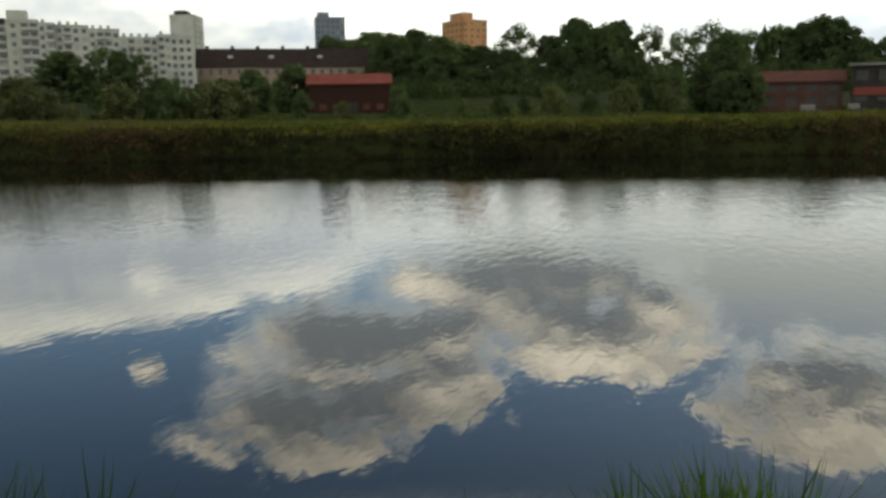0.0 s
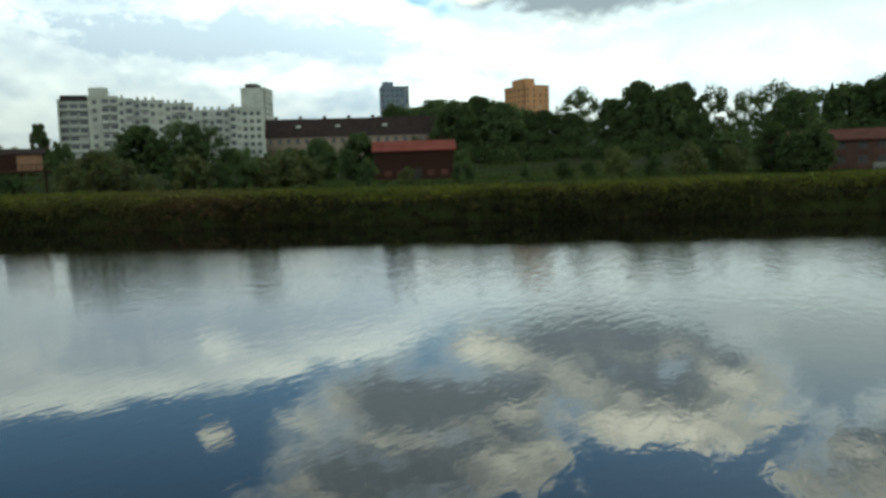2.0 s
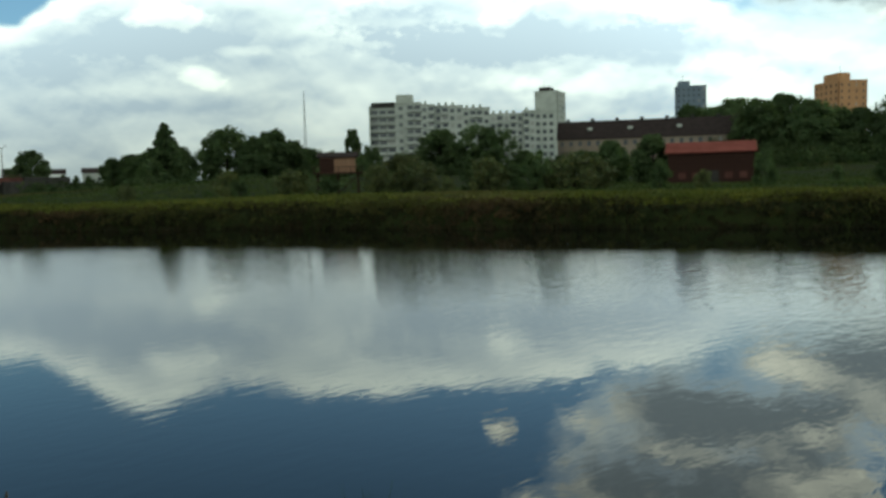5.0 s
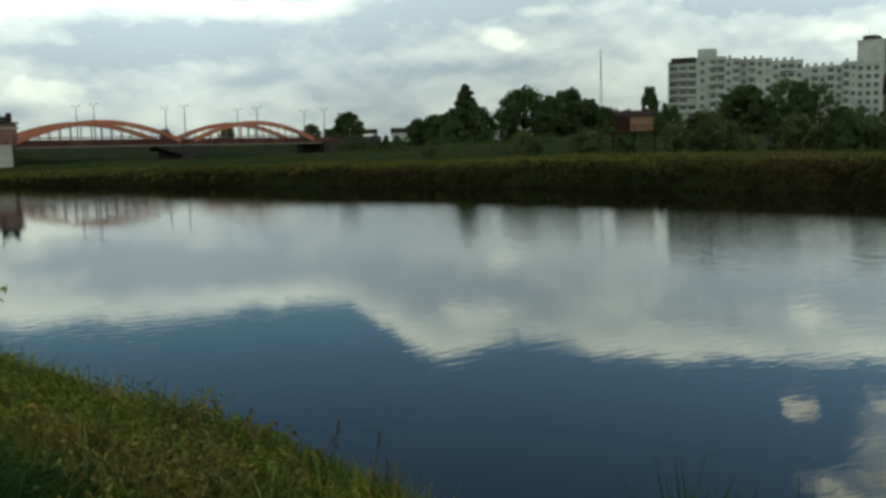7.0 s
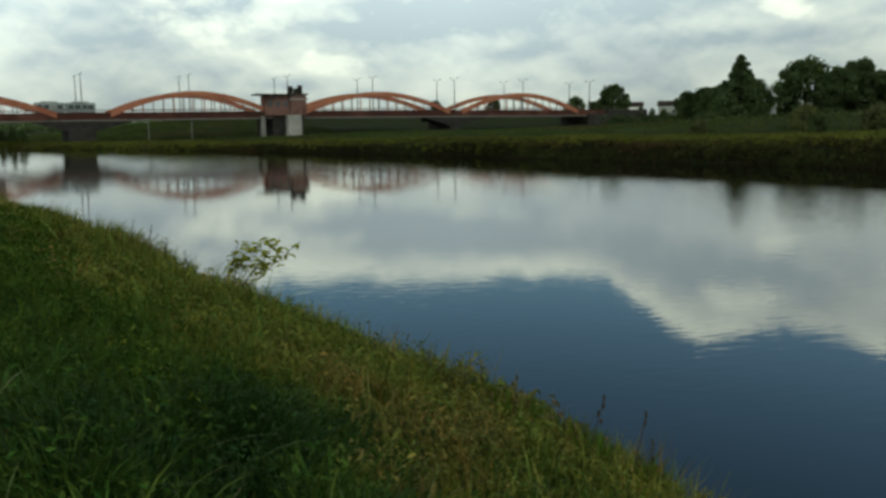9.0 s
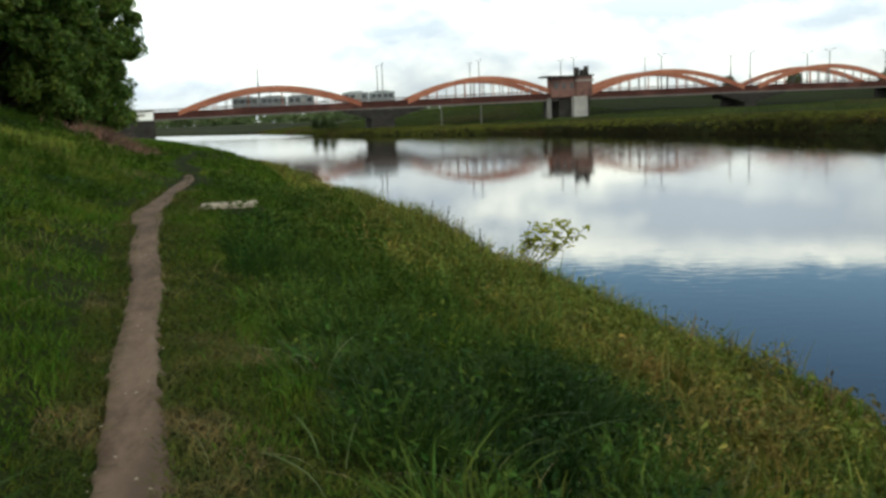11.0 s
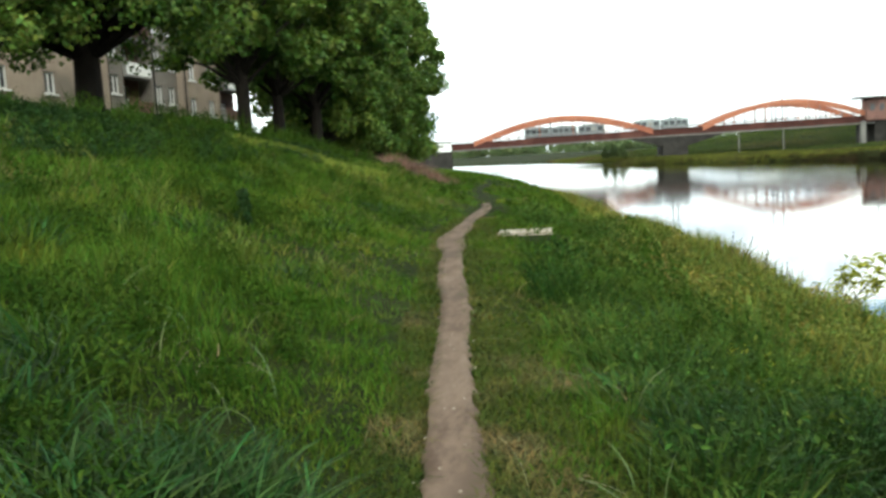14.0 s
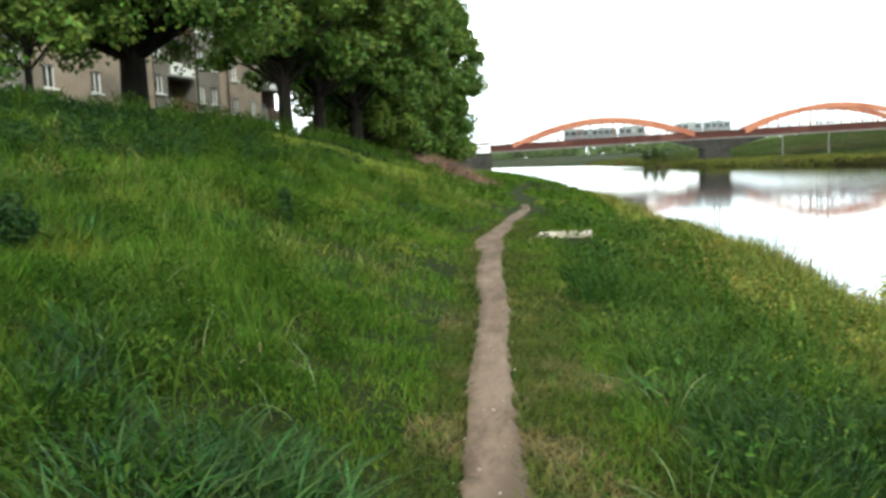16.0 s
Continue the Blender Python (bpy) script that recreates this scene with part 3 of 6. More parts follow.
def build_path():
    """A narrow trodden strip with ragged edges, a little hollow in the middle."""
    rnd = random.Random(4)
    verts, faces = [], []
    xs = np.linspace(-31, 8, 320)
    across = (-1, -0.8, -0.4, 0, 0.4, 0.8, 1)
    for i, x in enumerate(xs):
        w = float(np.interp(x, (-40, -26, -19, -14, 0), (0.1, 0.17, 0.23, 0.2, 0.15))) + 0.015 * math.sin(x * 0.9) + 0.01 * math.sin(x * 2.7 + 1) + 0.12 * math.exp(-((x + 17) / 1.2) ** 2)
        c = float(path_y(x)) + 0.03 * math.sin(x * 1.1) + 0.05
        for a in across:
            rag = rnd.uniform(-0.06, 0.06) if abs(a) == 1 else 0
            y = c + a * (w + rag)
            lift = -0.02 if abs(a) == 1 else 0.045 - 0.012 * (1 - abs(a)) + rnd.uniform(-0.0006, 0.0006)
            verts.append((x, y, float(ground_z(x, y)) + lift))
    m = len(across)
    for i in range(len(xs) - 1):
        for j in range(m - 1):
            faces.append((i * m + j, (i + 1) * m + j, (i + 1) * m + j + 1, i * m + j + 1))
    tagged(new("path", mesh_from("path", verts, faces, M_PATH, True)), "narrow trodden earth path through the grass", "path", kind="structure")


build_path()

# ---------------------------------------------------------------- the bridge
BRIDGE_FOOT = Vector((-235.3, -8.2, 0.0))
BRIDGE_TURN = math.degrees(math.atan2(0.0349, 0.9994))


def deck_top(s):
    return float(np.interp(s, (-60, -25, 30, 86, 137, 190, 240), (7.3, 7.9, 8.7, 9.2, 9.4, 9.4, 9.1)))


def swept(stations, half, lo, hi):
    """A long bar along y: at each station s, from x=half[0] to half[1], between lo(s) and hi(s)."""
    bm = bmesh.new()
    rings = []
    for s in stations:
        rings.append([bm.verts.new(c) for c in ((half[0], s, lo(s)), (half[1], s, lo(s)), (half[1], s, hi(s)), (half[0], s, hi(s)))])
    for a, b in zip(rings, rings[1:]):
        for k in range(4):
            bm.faces.new((a[k], a[(k + 1) % 4], b[(k + 1) % 4], b[k]))
    bm.faces.new(rings[0][::-1])
    bm.faces.new(rings[-1])
    bmesh.ops.recalc_face_normals(bm, faces=bm.faces)
    return bm


def build_bridge():
    """x: across (0 is the side towards the walker, minus is away), y: along, towards the far bank."""
    base = Matrix.Translation(BRIDGE_FOOT) @ pose(0, 0, 0, 0, 0, BRIDGE_TURN)
    bridge = thing("arch_bridge", "long road bridge with four orange steel bowstring arches", "bridge", base)
    width = 13.0
    line = np.linspace(-34, 196, 93)
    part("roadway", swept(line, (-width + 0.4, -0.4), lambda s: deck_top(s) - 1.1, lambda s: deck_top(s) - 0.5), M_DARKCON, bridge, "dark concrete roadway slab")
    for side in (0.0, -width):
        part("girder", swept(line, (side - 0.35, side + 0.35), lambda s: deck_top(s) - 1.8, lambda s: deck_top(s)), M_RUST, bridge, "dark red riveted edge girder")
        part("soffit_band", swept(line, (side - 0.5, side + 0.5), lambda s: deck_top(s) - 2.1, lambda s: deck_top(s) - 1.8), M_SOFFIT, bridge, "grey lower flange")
    spans = ((-22.3, 24.5), (37, 79), (88, 135), (139.5, 184))
    for s0, s1 in spans:
        rise = 5.1
        for side in (0.0, -width):
            st = np.linspace(s0, s1, 33)

            def mid(s):
                u = (s - s0) / (s1 - s0)
                return deck_top(s) - 0.5 + (rise + 0.1) * 4 * u * (1 - u) * (0.9 + 0.1 * 4 * u * (1 - u))
            arch = part("arch_rib", swept(st, (side - 0.45, side + 0.45), lambda s: mid(s) - 0.72, lambda s: mid(s) + 0.6), M_ORANGE, bridge, "orange box-section arch rib")
            n = 16
            for k in range(1, n):
                s = s0 + (s1 - s0) * k / n
                if mid(s) - deck_top(s) > 1.2:
                    part("hanger", boxes((side - 0.1, s - 0.1, deck_top(s) - 0.1, side + 0.1, s + 0.1, mid(s) - 0.45)), M_ORANGE if k % 3 == 0 else M_STEEL, bridge)
        for k in range(3, 11, 1):
            s = s0 + (s1 - s0) * k / 13
            u = k / 13
            z = deck_top(s) - 0.5 + (rise + 0.1) * 4 * u * (1 - u)
            if 5 <= k <= 8:
                part("cross_brace", boxes((-width + 0.4, s - 0.25, z - 0.25, -0.4, s + 0.25, z + 0.25)), M_ORANGE, bridge)
    # piers and abutments
    for s, w, bottom in ((30, 6.4, -1.5), (137, 4.0, 1.0)):
        bm = bmesh.new()
        top = deck_top(s) - 2.1
        for lo, hi, grow in ((bottom, bottom + 1.6, 0.7), (bottom + 1.6, top - 1.2, 0.0)):
            box(bm, -width - 0.6 - grow, s - w / 2 - grow * 0.5, lo, 0.6 + grow, s + w / 2 + grow, hi, 0.15)
        part("pier", bm, M_DARKCON, bridge, "near-black stone river pier")
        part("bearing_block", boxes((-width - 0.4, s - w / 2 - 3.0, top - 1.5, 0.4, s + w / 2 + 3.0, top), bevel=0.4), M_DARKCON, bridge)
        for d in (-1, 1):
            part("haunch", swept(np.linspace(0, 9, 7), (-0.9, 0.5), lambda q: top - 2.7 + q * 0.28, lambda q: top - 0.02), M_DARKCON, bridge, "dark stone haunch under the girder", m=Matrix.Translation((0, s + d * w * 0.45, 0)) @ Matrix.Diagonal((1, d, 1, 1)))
    for s in (46, 57):
        part("slim_post", boxes((-0.15, s - 0.12, 0.5, 0.15, s + 0.12, deck_top(s) - 2.0)), M_SOFFIT, bridge, "slim grey post under the deck")
    for s0, s1, bottom in ((-42, -31, -1.0), (188, 200, 2.0)):
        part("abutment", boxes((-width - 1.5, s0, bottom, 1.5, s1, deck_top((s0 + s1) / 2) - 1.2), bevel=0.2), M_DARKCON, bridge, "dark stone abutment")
    part("abutment_wall", boxes((-width - 1.2, 196, 3, 1.2, 214, deck_top(200) + 0.2), bevel=0.2), M_DARKCON, bridge)
    # parapet rail between the arches
    for side in (-0.2, -width + 0.2):
        part("parapet_rail", swept(line, (side - 0.06, side + 0.06), lambda s: deck_top(s) + 0.55, lambda s: deck_top(s) + 0.7), M_RUST, bridge)
    return base


BRIDGE = build_bridge()


def on_bridge(x, s, z=None):
    return BRIDGE @ Matrix.Translation((x, s, deck_top(s) - 0.5 if z is None else z))


def build_bridge_house():
    """The watch house on the middle pier."""
    h = thing("bridge_house", "brick watch house with a flat roof on a pale pier", "building", BRIDGE @ Matrix.Translation((0, 0, 0)))
    top = deck_top(82)
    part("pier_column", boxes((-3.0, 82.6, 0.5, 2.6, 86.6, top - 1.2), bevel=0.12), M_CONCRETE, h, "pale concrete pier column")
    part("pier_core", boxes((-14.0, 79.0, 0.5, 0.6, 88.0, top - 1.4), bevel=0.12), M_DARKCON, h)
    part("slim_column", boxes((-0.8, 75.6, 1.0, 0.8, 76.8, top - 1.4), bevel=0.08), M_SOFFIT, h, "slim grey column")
    part("wall", boxes((-2.2, 76.6, top - 1.3, 1.6, 83.9, top + 4.1)), M_BRICK, h)
    part("corner_tower", boxes((-2.6, 83.6, top - 1.3, 2.2, 88.2, top + 4.2)), M_BRICK, h)
    part("cornice", boxes((-2.9, 83.3, top + 2.9, 2.5, 88.6, top + 3.3)), M_CONCRETE, h)
    part("roof_slab", boxes((-3.0, 74.3, top + 4.1, 2.6, 83.6, top + 4.5)), M_DARKCON, h, "thin overhanging flat roof")
    part("tower_roof", boxes((-3.0, 83.3, top + 4.2, 2.6, 88.6, top + 4.6)), M_DARKCON, h)
    for s, t in ((84.5, 2.1), (86.0, 1.5), (87.3, 2.4)):
        part("vent_stack", boxes((-0.8, s - 0.55, top + 4.6, 0.4, s + 0.55, top + 4.6 + t), bevel=0.1), M_DARKCON, h)
    for s in (78.0, 80.2, 82.4):
        part("window", boxes((1.55, s - 0.5, top + 1.0, 1.68, s + 0.5, top + 2.6)), M_PANE, h)


build_bridge_house()


def lamp_post():
    p = thing("street_lamp", "tall grey steel lamp post with two arms", "street lamp", group="lamps along the bridge")
    part("post", tube(bmesh.new(), [(0, 0, -1.0), (0, 0, 4), (0, 0, 9.6)], [0.2, 0.16, 0.1]), M_STEEL, p)
    for d in (-1, 1):
        part("arm", tube(bmesh.new(), [(0, 0, 9.3), (d * 0.8, 0, 9.9), (d * 1.9, 0, 10.1)], [0.06, 0.05, 0.05], 5), M_STEEL, p)
        part("lamp_head", boxes((min(d * 1.6, d * 2.5), -0.16, 10.02, max(d * 1.6, d * 2.5), 0.16, 10.2), bevel=0.05), M_STEEL, p)
    return p


first = None
for s in (-2.0, 30.5, 57.0, 84.0, 110.0, 137.5, 163.0, 190.0):
    for x in (-1.0, -12.0):
        m = on_bridge(x, s)
        if first is None:
            first = lamp_post()
            first.matrix_basis = m
        else:
            copy_thing(first, m)


def build_tram(cars):
    t = thing("tram", "pale green tram with dark windows on the bridge", "tram", group="trams on the bridge")
    for k in range(cars):
        y = k * 7.2
        car = part("car_body", boxes((-1.2, y, 0.4, 1.2, y + 6.9, 2.95), bevel=0.18), M_TRAM, t)
        part("skirt", boxes((-1.15, y + 0.2, 0.0, 1.15, y + 6.7, 0.4)), M_DARK, car)
        part("roof_unit", boxes((-0.8, y + 1.5, 2.95, 0.8, y + 5.4, 3.2), bevel=0.05), M_STEEL, car)
        for j in range(4):
            part("window", boxes((1.17, y + 0.45 + j * 1.55, 1.35, 1.23, y + 1.75 + j * 1.55, 2.4)), M_PANE, car)
    return t


build_tram(3).matrix_basis = on_bridge(-5.0, -9.0, deck_top(0) - 0.3)
build_tram(2).matrix_basis = on_bridge(-5.0, 20.0, deck_top(25) - 0.3)

# ---------------------------------------------------------------- buildings
def at_bearing(az, dist, z=None):
    """A place at a bearing (degrees, towards minus x) and distance from where the walker stands."""
    x, y = -math.sin(radians(az)) * dist, math.cos(radians(az)) * dist
    return Vector((x, y, float(ground_z(x, y)) if z is None else z))


def facing(az, dist, z=None, turn=0.0):
    """A pose there whose -y side looks at the walker and whose x runs to the walker's right."""
    return Matrix.Translation(at_bearing(az, dist, z)) @ pose(0, 0, 0, 0, 0, az + turn)


def pierced_wall(w, h, holes, depth=0.25, thick=0.6, x0=0.0, z0=0.0):
    """A wall in the xz plane, its face at y=0, with recessed openings (x, z, width, height)."""
    bm = bmesh.new()
    xs = sorted({x0, x0 + w, *[v for x, z, a, b in holes for v in (round(x, 3), round(x + a, 3))]})
    zs = sorted({z0, z0 + h, *[v for x, z, a, b in holes for v in (round(z, 3), round(z + b, 3))]})
    inside = {(round(x, 3), round(z, 3)): (round(x + a, 3), round(z + b, 3)) for x, z, a, b in holes}
    vid = {}

    def v(x, y, z):
        k = (round(x, 3), round(y, 3), round(z, 3))
        if k not in vid:
            vid[k] = bm.verts.new(k)
        return vid[k]
    for xa, xb in zip(xs, xs[1:]):
        for za, zb in zip(zs, zs[1:]):
            cx, cz = (xa + xb) / 2, (za + zb) / 2
            if not any(x < cx < x + a and z < cz < z + b for x, z, a, b in holes):
                bm.faces.new((v(xa, 0, za), v(xb, 0, za), v(xb, 0, zb), v(xa, 0, zb)))
    for (xa, za), (xb, zb) in inside.items():
        c = ((xa, za), (xb, za), (xb, zb), (xa, zb))
        for (p, q), (r, s) in zip(c, c[1:] + c[:1]):
            bm.faces.new([bm.verts.new(k) for k in ((p, 0, q), (p, depth, q), (r, depth, s), (r, 0, s))])
    x1, z1 = x0 + w, z0 + h
    for quad in (((x0, 0, z0), (x0, 0, z1), (x0, thick, z1), (x0, thick, z0)), ((x1, 0, z0), (x1, thick, z0), (x1, thick, z1), (x1, 0, z1)),
                 ((x0, 0, z1), (x1, 0, z1), (x1, thick, z1), (x0, thick, z1))):
        bm.faces.new([bm.verts.new(k) for k in quad])
    return bm


SHARED = {}


def window_mesh(w, h, mat, y0, y1):
    key = (round(w, 2), round(h, 2), mat.name, y0, y1)
    if key not in SHARED:
        bm = boxes((0, y0, 0, w, y1, h))
        me = bpy.data.meshes.new("window")
        bm.to_mesh(me)
        bm.free()
        me.materials.append(mat)
        SHARED[key] = me
    return SHARED[key]


def window_frame_mesh(w, h, bars=1):
    key = ("frame", round(w, 2), round(h, 2), bars)
    if key not in SHARED:
        t = 0.08 if w < 2 else 0.1
        rows = [(0, 0.14, 0, t, 0.24, h), (w - t, 0.14, 0, w, 0.24, h), (t, 0.14, 0, w - t, 0.24, t), (t, 0.14, h - t, w - t, 0.24, h)]
        rows += [(w * k / (bars + 1) - t / 2, 0.15, t, w * k / (bars + 1) + t / 2, 0.23, h - t) for k in range(1, bars + 1)]
        bm = boxes(*rows)
        me = bpy.data.meshes.new("window_frame")
        bm.to_mesh(me)
        bm.free()
        me.materials.append(M_WHITE)
        SHARED[key] = me
    return SHARED[key]


def storey_front(parent, name, w, h, cols, rows, wallmat, first=1.2, ww=1.5, wh=1.4, x0=0.0, z0=0.0, frames=False, m=None, skip=(), balcony=(), glass=None):
    """A front with a grid of windows; columns named in balcony get slabs and fronts instead."""
    m = m or Matrix()
    bay, storey = w / cols, (h - first * 0.4) / rows
    holes = []
    for c in range(cols):
        for r in range(rows):
            if (c, r) in skip or c in skip:
                continue
            k = bay * 0.82 / ww if c in balcony else 1.0
            holes.append((x0 + c * bay + (bay - ww * k) / 2, z0 + first + r * storey - (0.5 if c in balcony else 0), ww * k, wh + (0.75 if c in balcony else 0)))
    front = part(name, pierced_wall(w, h, holes, 0.3, 0.6, x0, z0), wallmat, parent, m=m)
    for (x, z, a, b) in holes:
        pane = part("window", window_mesh(a, b, glass or M_PANE, 0.2, 0.29), glass or M_PANE, front, m=Matrix.Translation((x, 0, z)))
        if frames:
            part("window_frame", window_frame_mesh(a, b), M_WHITE, front, m=Matrix.Translation((x, -0.06, z)))
    for c in balcony:
        for r in range(rows):
            z = z0 + first + r * storey - 0.75
            part("balcony", window_mesh(bay * 0.86, 1.0, wallmat, -1.0, -0.02), wallmat, front, m=Matrix.Translation((x0 + c * bay + bay * 0.07, 0, z)))
    return front


def hulk(parent, name, w, d, h, mat, x0=0.0, z0=0.0, y0=0.0, m=None):
    """The mass behind a front."""
    return part(name, boxes((x0 + 0.02, y0 + 0.35, z0, x0 + w - 0.02, y0 + d, z0 + h - 0.05)), mat, parent, m=m)


def build_flats():
    """The long off-white panel block: stepped sections of different height."""
    b = thing("apartment_block", "long off-white panel apartment block of nine storeys", "apartment building", facing(25, 316, 6.5))
    # x from, width, height, columns, set forward, balcony columns
    for x0, w, h, cols, fwd, bal in ((-35.0, 9.2, 24.6, 3, 1.6, (0, 1, 2)), (-25.8, 4.2, 26.2, 1, -0.6, ()), (-21.6, 5.2, 26.2, 2, -0.9, (0, 1)), (-16.4, 4.8, 25.2, 2, -2.2, (1,)),
                                     (-11.6, 10.0, 24.8, 4, 0.0, (1,)), (-1.6, 9.6, 23.8, 4, 0.4, (1, 2)), (8.0, 12.0, 21.4, 5, 0.8, (1, 3)), (20.0, 4.0, 22.2, 2, -0.8, (0,)), (24.0, 7.0, 21.8, 3, 0.0, ())):
        m = Matrix.Translation((0, fwd, 0))
        storey_front(b, "front", w, h, cols, 9 if h > 24 else 8, M_FLATS, 1.0, 1.4, 1.35, x0, 0.0, m=m, balcony=bal)
        hulk(b, "section", w, 12.0, h, M_FLATS, x0, m=m)
        part("parapet", boxes((x0 - 0.1, fwd - 0.15, h, x0 + w + 0.1, fwd + 12.0, h + 0.5)), M_FLATS, b)
        for k in range(max(1, cols - 1)):
            xx = x0 + (k + 0.6) * w / cols
            part("roof_vent", boxes((xx - 0.5, fwd + 1.5, h + 0.5, xx + 0.5, fwd + 3.0, h + 1.7), bevel=0.1), M_FLATS, b)
    part("lift_house", boxes((-25.5, 1.0, 26.5, -19.5, 8.0, 29.6), bevel=0.1), M_FLATS, b)
    part("top_floor", boxes((-34.6, 2.6, 25.1, -26.0, 8.0, 27.2), bevel=0.1), M_DARKCON, b, "dark set-back top floor")
    # end wall towards the left, with its own windows
    m = pose(-35.0, 10.0, 0, 0, 0, -90)
    storey_front(b, "end_wall", 12.0, 25.6, 3, 9, M_FLATS, 1.0, 1.5, 1.35, 0, 0, m=m)


build_flats()


def tower(name, label, az, dist, w, d, top, rows, cols, mat, turn, side_cols, pent, z0=7.0, blank=False, ww=1.5, roofmat=None):
    b = thing(name, label, "tower block", facing(az, dist, z0, turn))
    h = top - z0
    storey_front(b, "front", w, h, cols, rows, mat, 1.2, ww, 1.3, -w / 2, 0, skip=tuple(range(cols)) if blank else ())
    storey_front(b, "side", d, h, side_cols, rows, mat, 1.2, ww, 1.3, 0, 0, m=pose(w / 2, 0, 0, 0, 0, 90))
    storey_front(b, "side", d, h, side_cols, rows, mat, 1.2, 1.5, 1.3, -d, 0, m=pose(-w / 2, 0, 0, 0, 0, -90))
    part("core", boxes((-w / 2 + 0.35, 0.35, 0, w / 2 - 0.35, d, h - 0.05)), mat, b)
    part("parapet", boxes((-w / 2 - 0.15, -0.15, h, w / 2 + 0.15, d, h + 0.7)), mat, b)
    px, pw, ph = pent
    part("plant_room", boxes((px, 2, h + 0.7, px + pw, d * 0.7, h + 0.7 + ph), bevel=0.1), roofmat or mat, b)
    part("roof_aerial", tube(bmesh.new(), [(px + pw * 0.4, 4, h + ph), (px + pw * 0.4, 4, h + ph + 4)], [0.12, 0.06], 4), M_STEEL, b)


tower("white_tower_block", "tall off-white tower block with a roof plant room", 19.9, 470, 12.4, 18, 50.5, 15, 3, M_FLATS, -14, 4, (-4.5, 6, 2.2), blank=True, roofmat=M_DARKCON)
tower("blue_tower_block", "tall blue-grey clad tower block", 10.9, 480, 15.2, 14, 50.8, 15, 6, M_BLUEGREY, 4, 5, (-6.5, 6, 2.6), ww=1.0)
tower("orange_tower_block", "orange plastered tower block with stepped roof", 1.75, 440, 14.0, 20, 45.0, 13, 4, M_OCHRE, 32, 5, (-6.0, 6, 3.4), ww=0.8)


def gable_roof(x0, x1, y0, y1, z0, z1, over=0.4, thick=0.25):
    bm = bmesh.new()
    ym = (y0 + y1) / 2
    k = over * (z1 - z0) / (ym - y0)
    prof = [(y0 - over, z0 - k), (ym, z1), (y1 + over, z0 - k), (y1 + over, z0 - k - thick), (ym, z1 - thick), (y0 - over, z0 - k - thick)]
    a = [bm.verts.new((x0 - over, y, z)) for y, z in prof]
    b = [bm.verts.new((x1 + over, y, z)) for y, z in prof]
    for i in range(6):
        j = (i + 1) % 6
        bm.faces.new((a[i], a[j], b[j], b[i]))
    bm.faces.new((a[0], a[5], a[4], a[1])), bm.faces.new((a[1], a[4], a[3], a[2]))
    bm.faces.new((b[1], b[4], b[5], b[0])), bm.faces.new((b[2], b[3], b[4], b[1]))
    bmesh.ops.recalc_face_normals(bm, faces=bm.faces)
    return bm


def gable_walls(x0, x1, y0, y1, z0, ze, zr):
    bm = bmesh.new()
    ym = (y0 + y1) / 2
    a = [bm.verts.new((x0, y, z)) for y, z in ((y0, z0), (y0, ze), (ym, zr), (y1, ze), (y1, z0))]
    b = [bm.verts.new((x1, y, z)) for y, z in ((y0, z0), (y0, ze), (ym, zr), (y1, ze), (y1, z0))]
    for i in (0, 3):
        bm.faces.new((a[i], a[i + 1], b[i + 1], b[i]))
    bm.faces.new(a), bm.faces.new(b[::-1])
    bmesh.ops.recalc_face_normals(bm, faces=bm.faces)
    return bm


def build_tenement():
    b = thing("tenement", "long beige tenement with a dark tiled roof", "tenement", facing(14.2, 330, 7.0))
    w, d, he, hr = 66.0, 10.0, 12.6, 18.8
    storey_front(b, "front", w, he, 20, 3, M_TENEMENT, 1.4, 1.3, 1.7, -29.0, 0)
    part("body", gable_walls(-28.98, 36.98, 0.35, d, 0, he, hr - 0.3), M_TENEMENT, b)
    part("roof", gable_roof(-29, 37, 0, d, he, hr), M_ROOFDARK, b)
    for x in (-18, -3.5, 14):
        part("skylight", boxes((x, 1.2, he + 2.6, x + 1.8, 2.6, he + 3.6)), M_FLATS, b)
    for x in (-26, -17, -8, 1, 10, 19, 28):
        part("chimney", boxes((x, 4.4, hr - 0.9, x + 1.3, 5.5, hr + 0.9), bevel=0.05), M_DARKCON, b)


build_tenement()


def build_shed():
    b = thing("boat_shed", "dark timber boathouse with a red sheet roof", "boathouse", facing(9.8, 165, None))
    w, he, hr = 14.8, 6.0, 7.7
    rnd = random.Random(7)
    part("body", gable_walls(-w / 2, w / 2, 0.06, 9, -1.0, he, hr - 0.15), M_WOOD, b)
    roof = part("roof", gable_roof(-w / 2, w / 2, 0, 9, he, hr, 0.5, 0.15), M_ROOFRED, b, "red sheet roof")
    for k in range(37):
        x = -w / 2 + 0.4 * k
        part("board", window_mesh(0.38, he + 0.9, M_WOOD, 0.0, 0.055 if k % 2 else 0.04), M_WOOD, b, m=Matrix.Translation((x, rnd.uniform(-0.01, 0.01), -1.0)))
    part("gutter", boxes((-w / 2 - 0.5, -0.62, he - 0.42, w / 2 + 0.5, -0.48, he - 0.28)), M_ROOFRED, b)
    part("door", boxes((-1.4, -0.03, -0.2, 1.4, 0.05, 2.4)), M_DARKCON, b)
    for x in (-5.6, -3.2, 2.4, 4.9):
        part("shutter", boxes((x, -0.05, 1.0, x + 1.3, 0.05, 2.1)), M_ROOFBROWN, b)


build_shed()


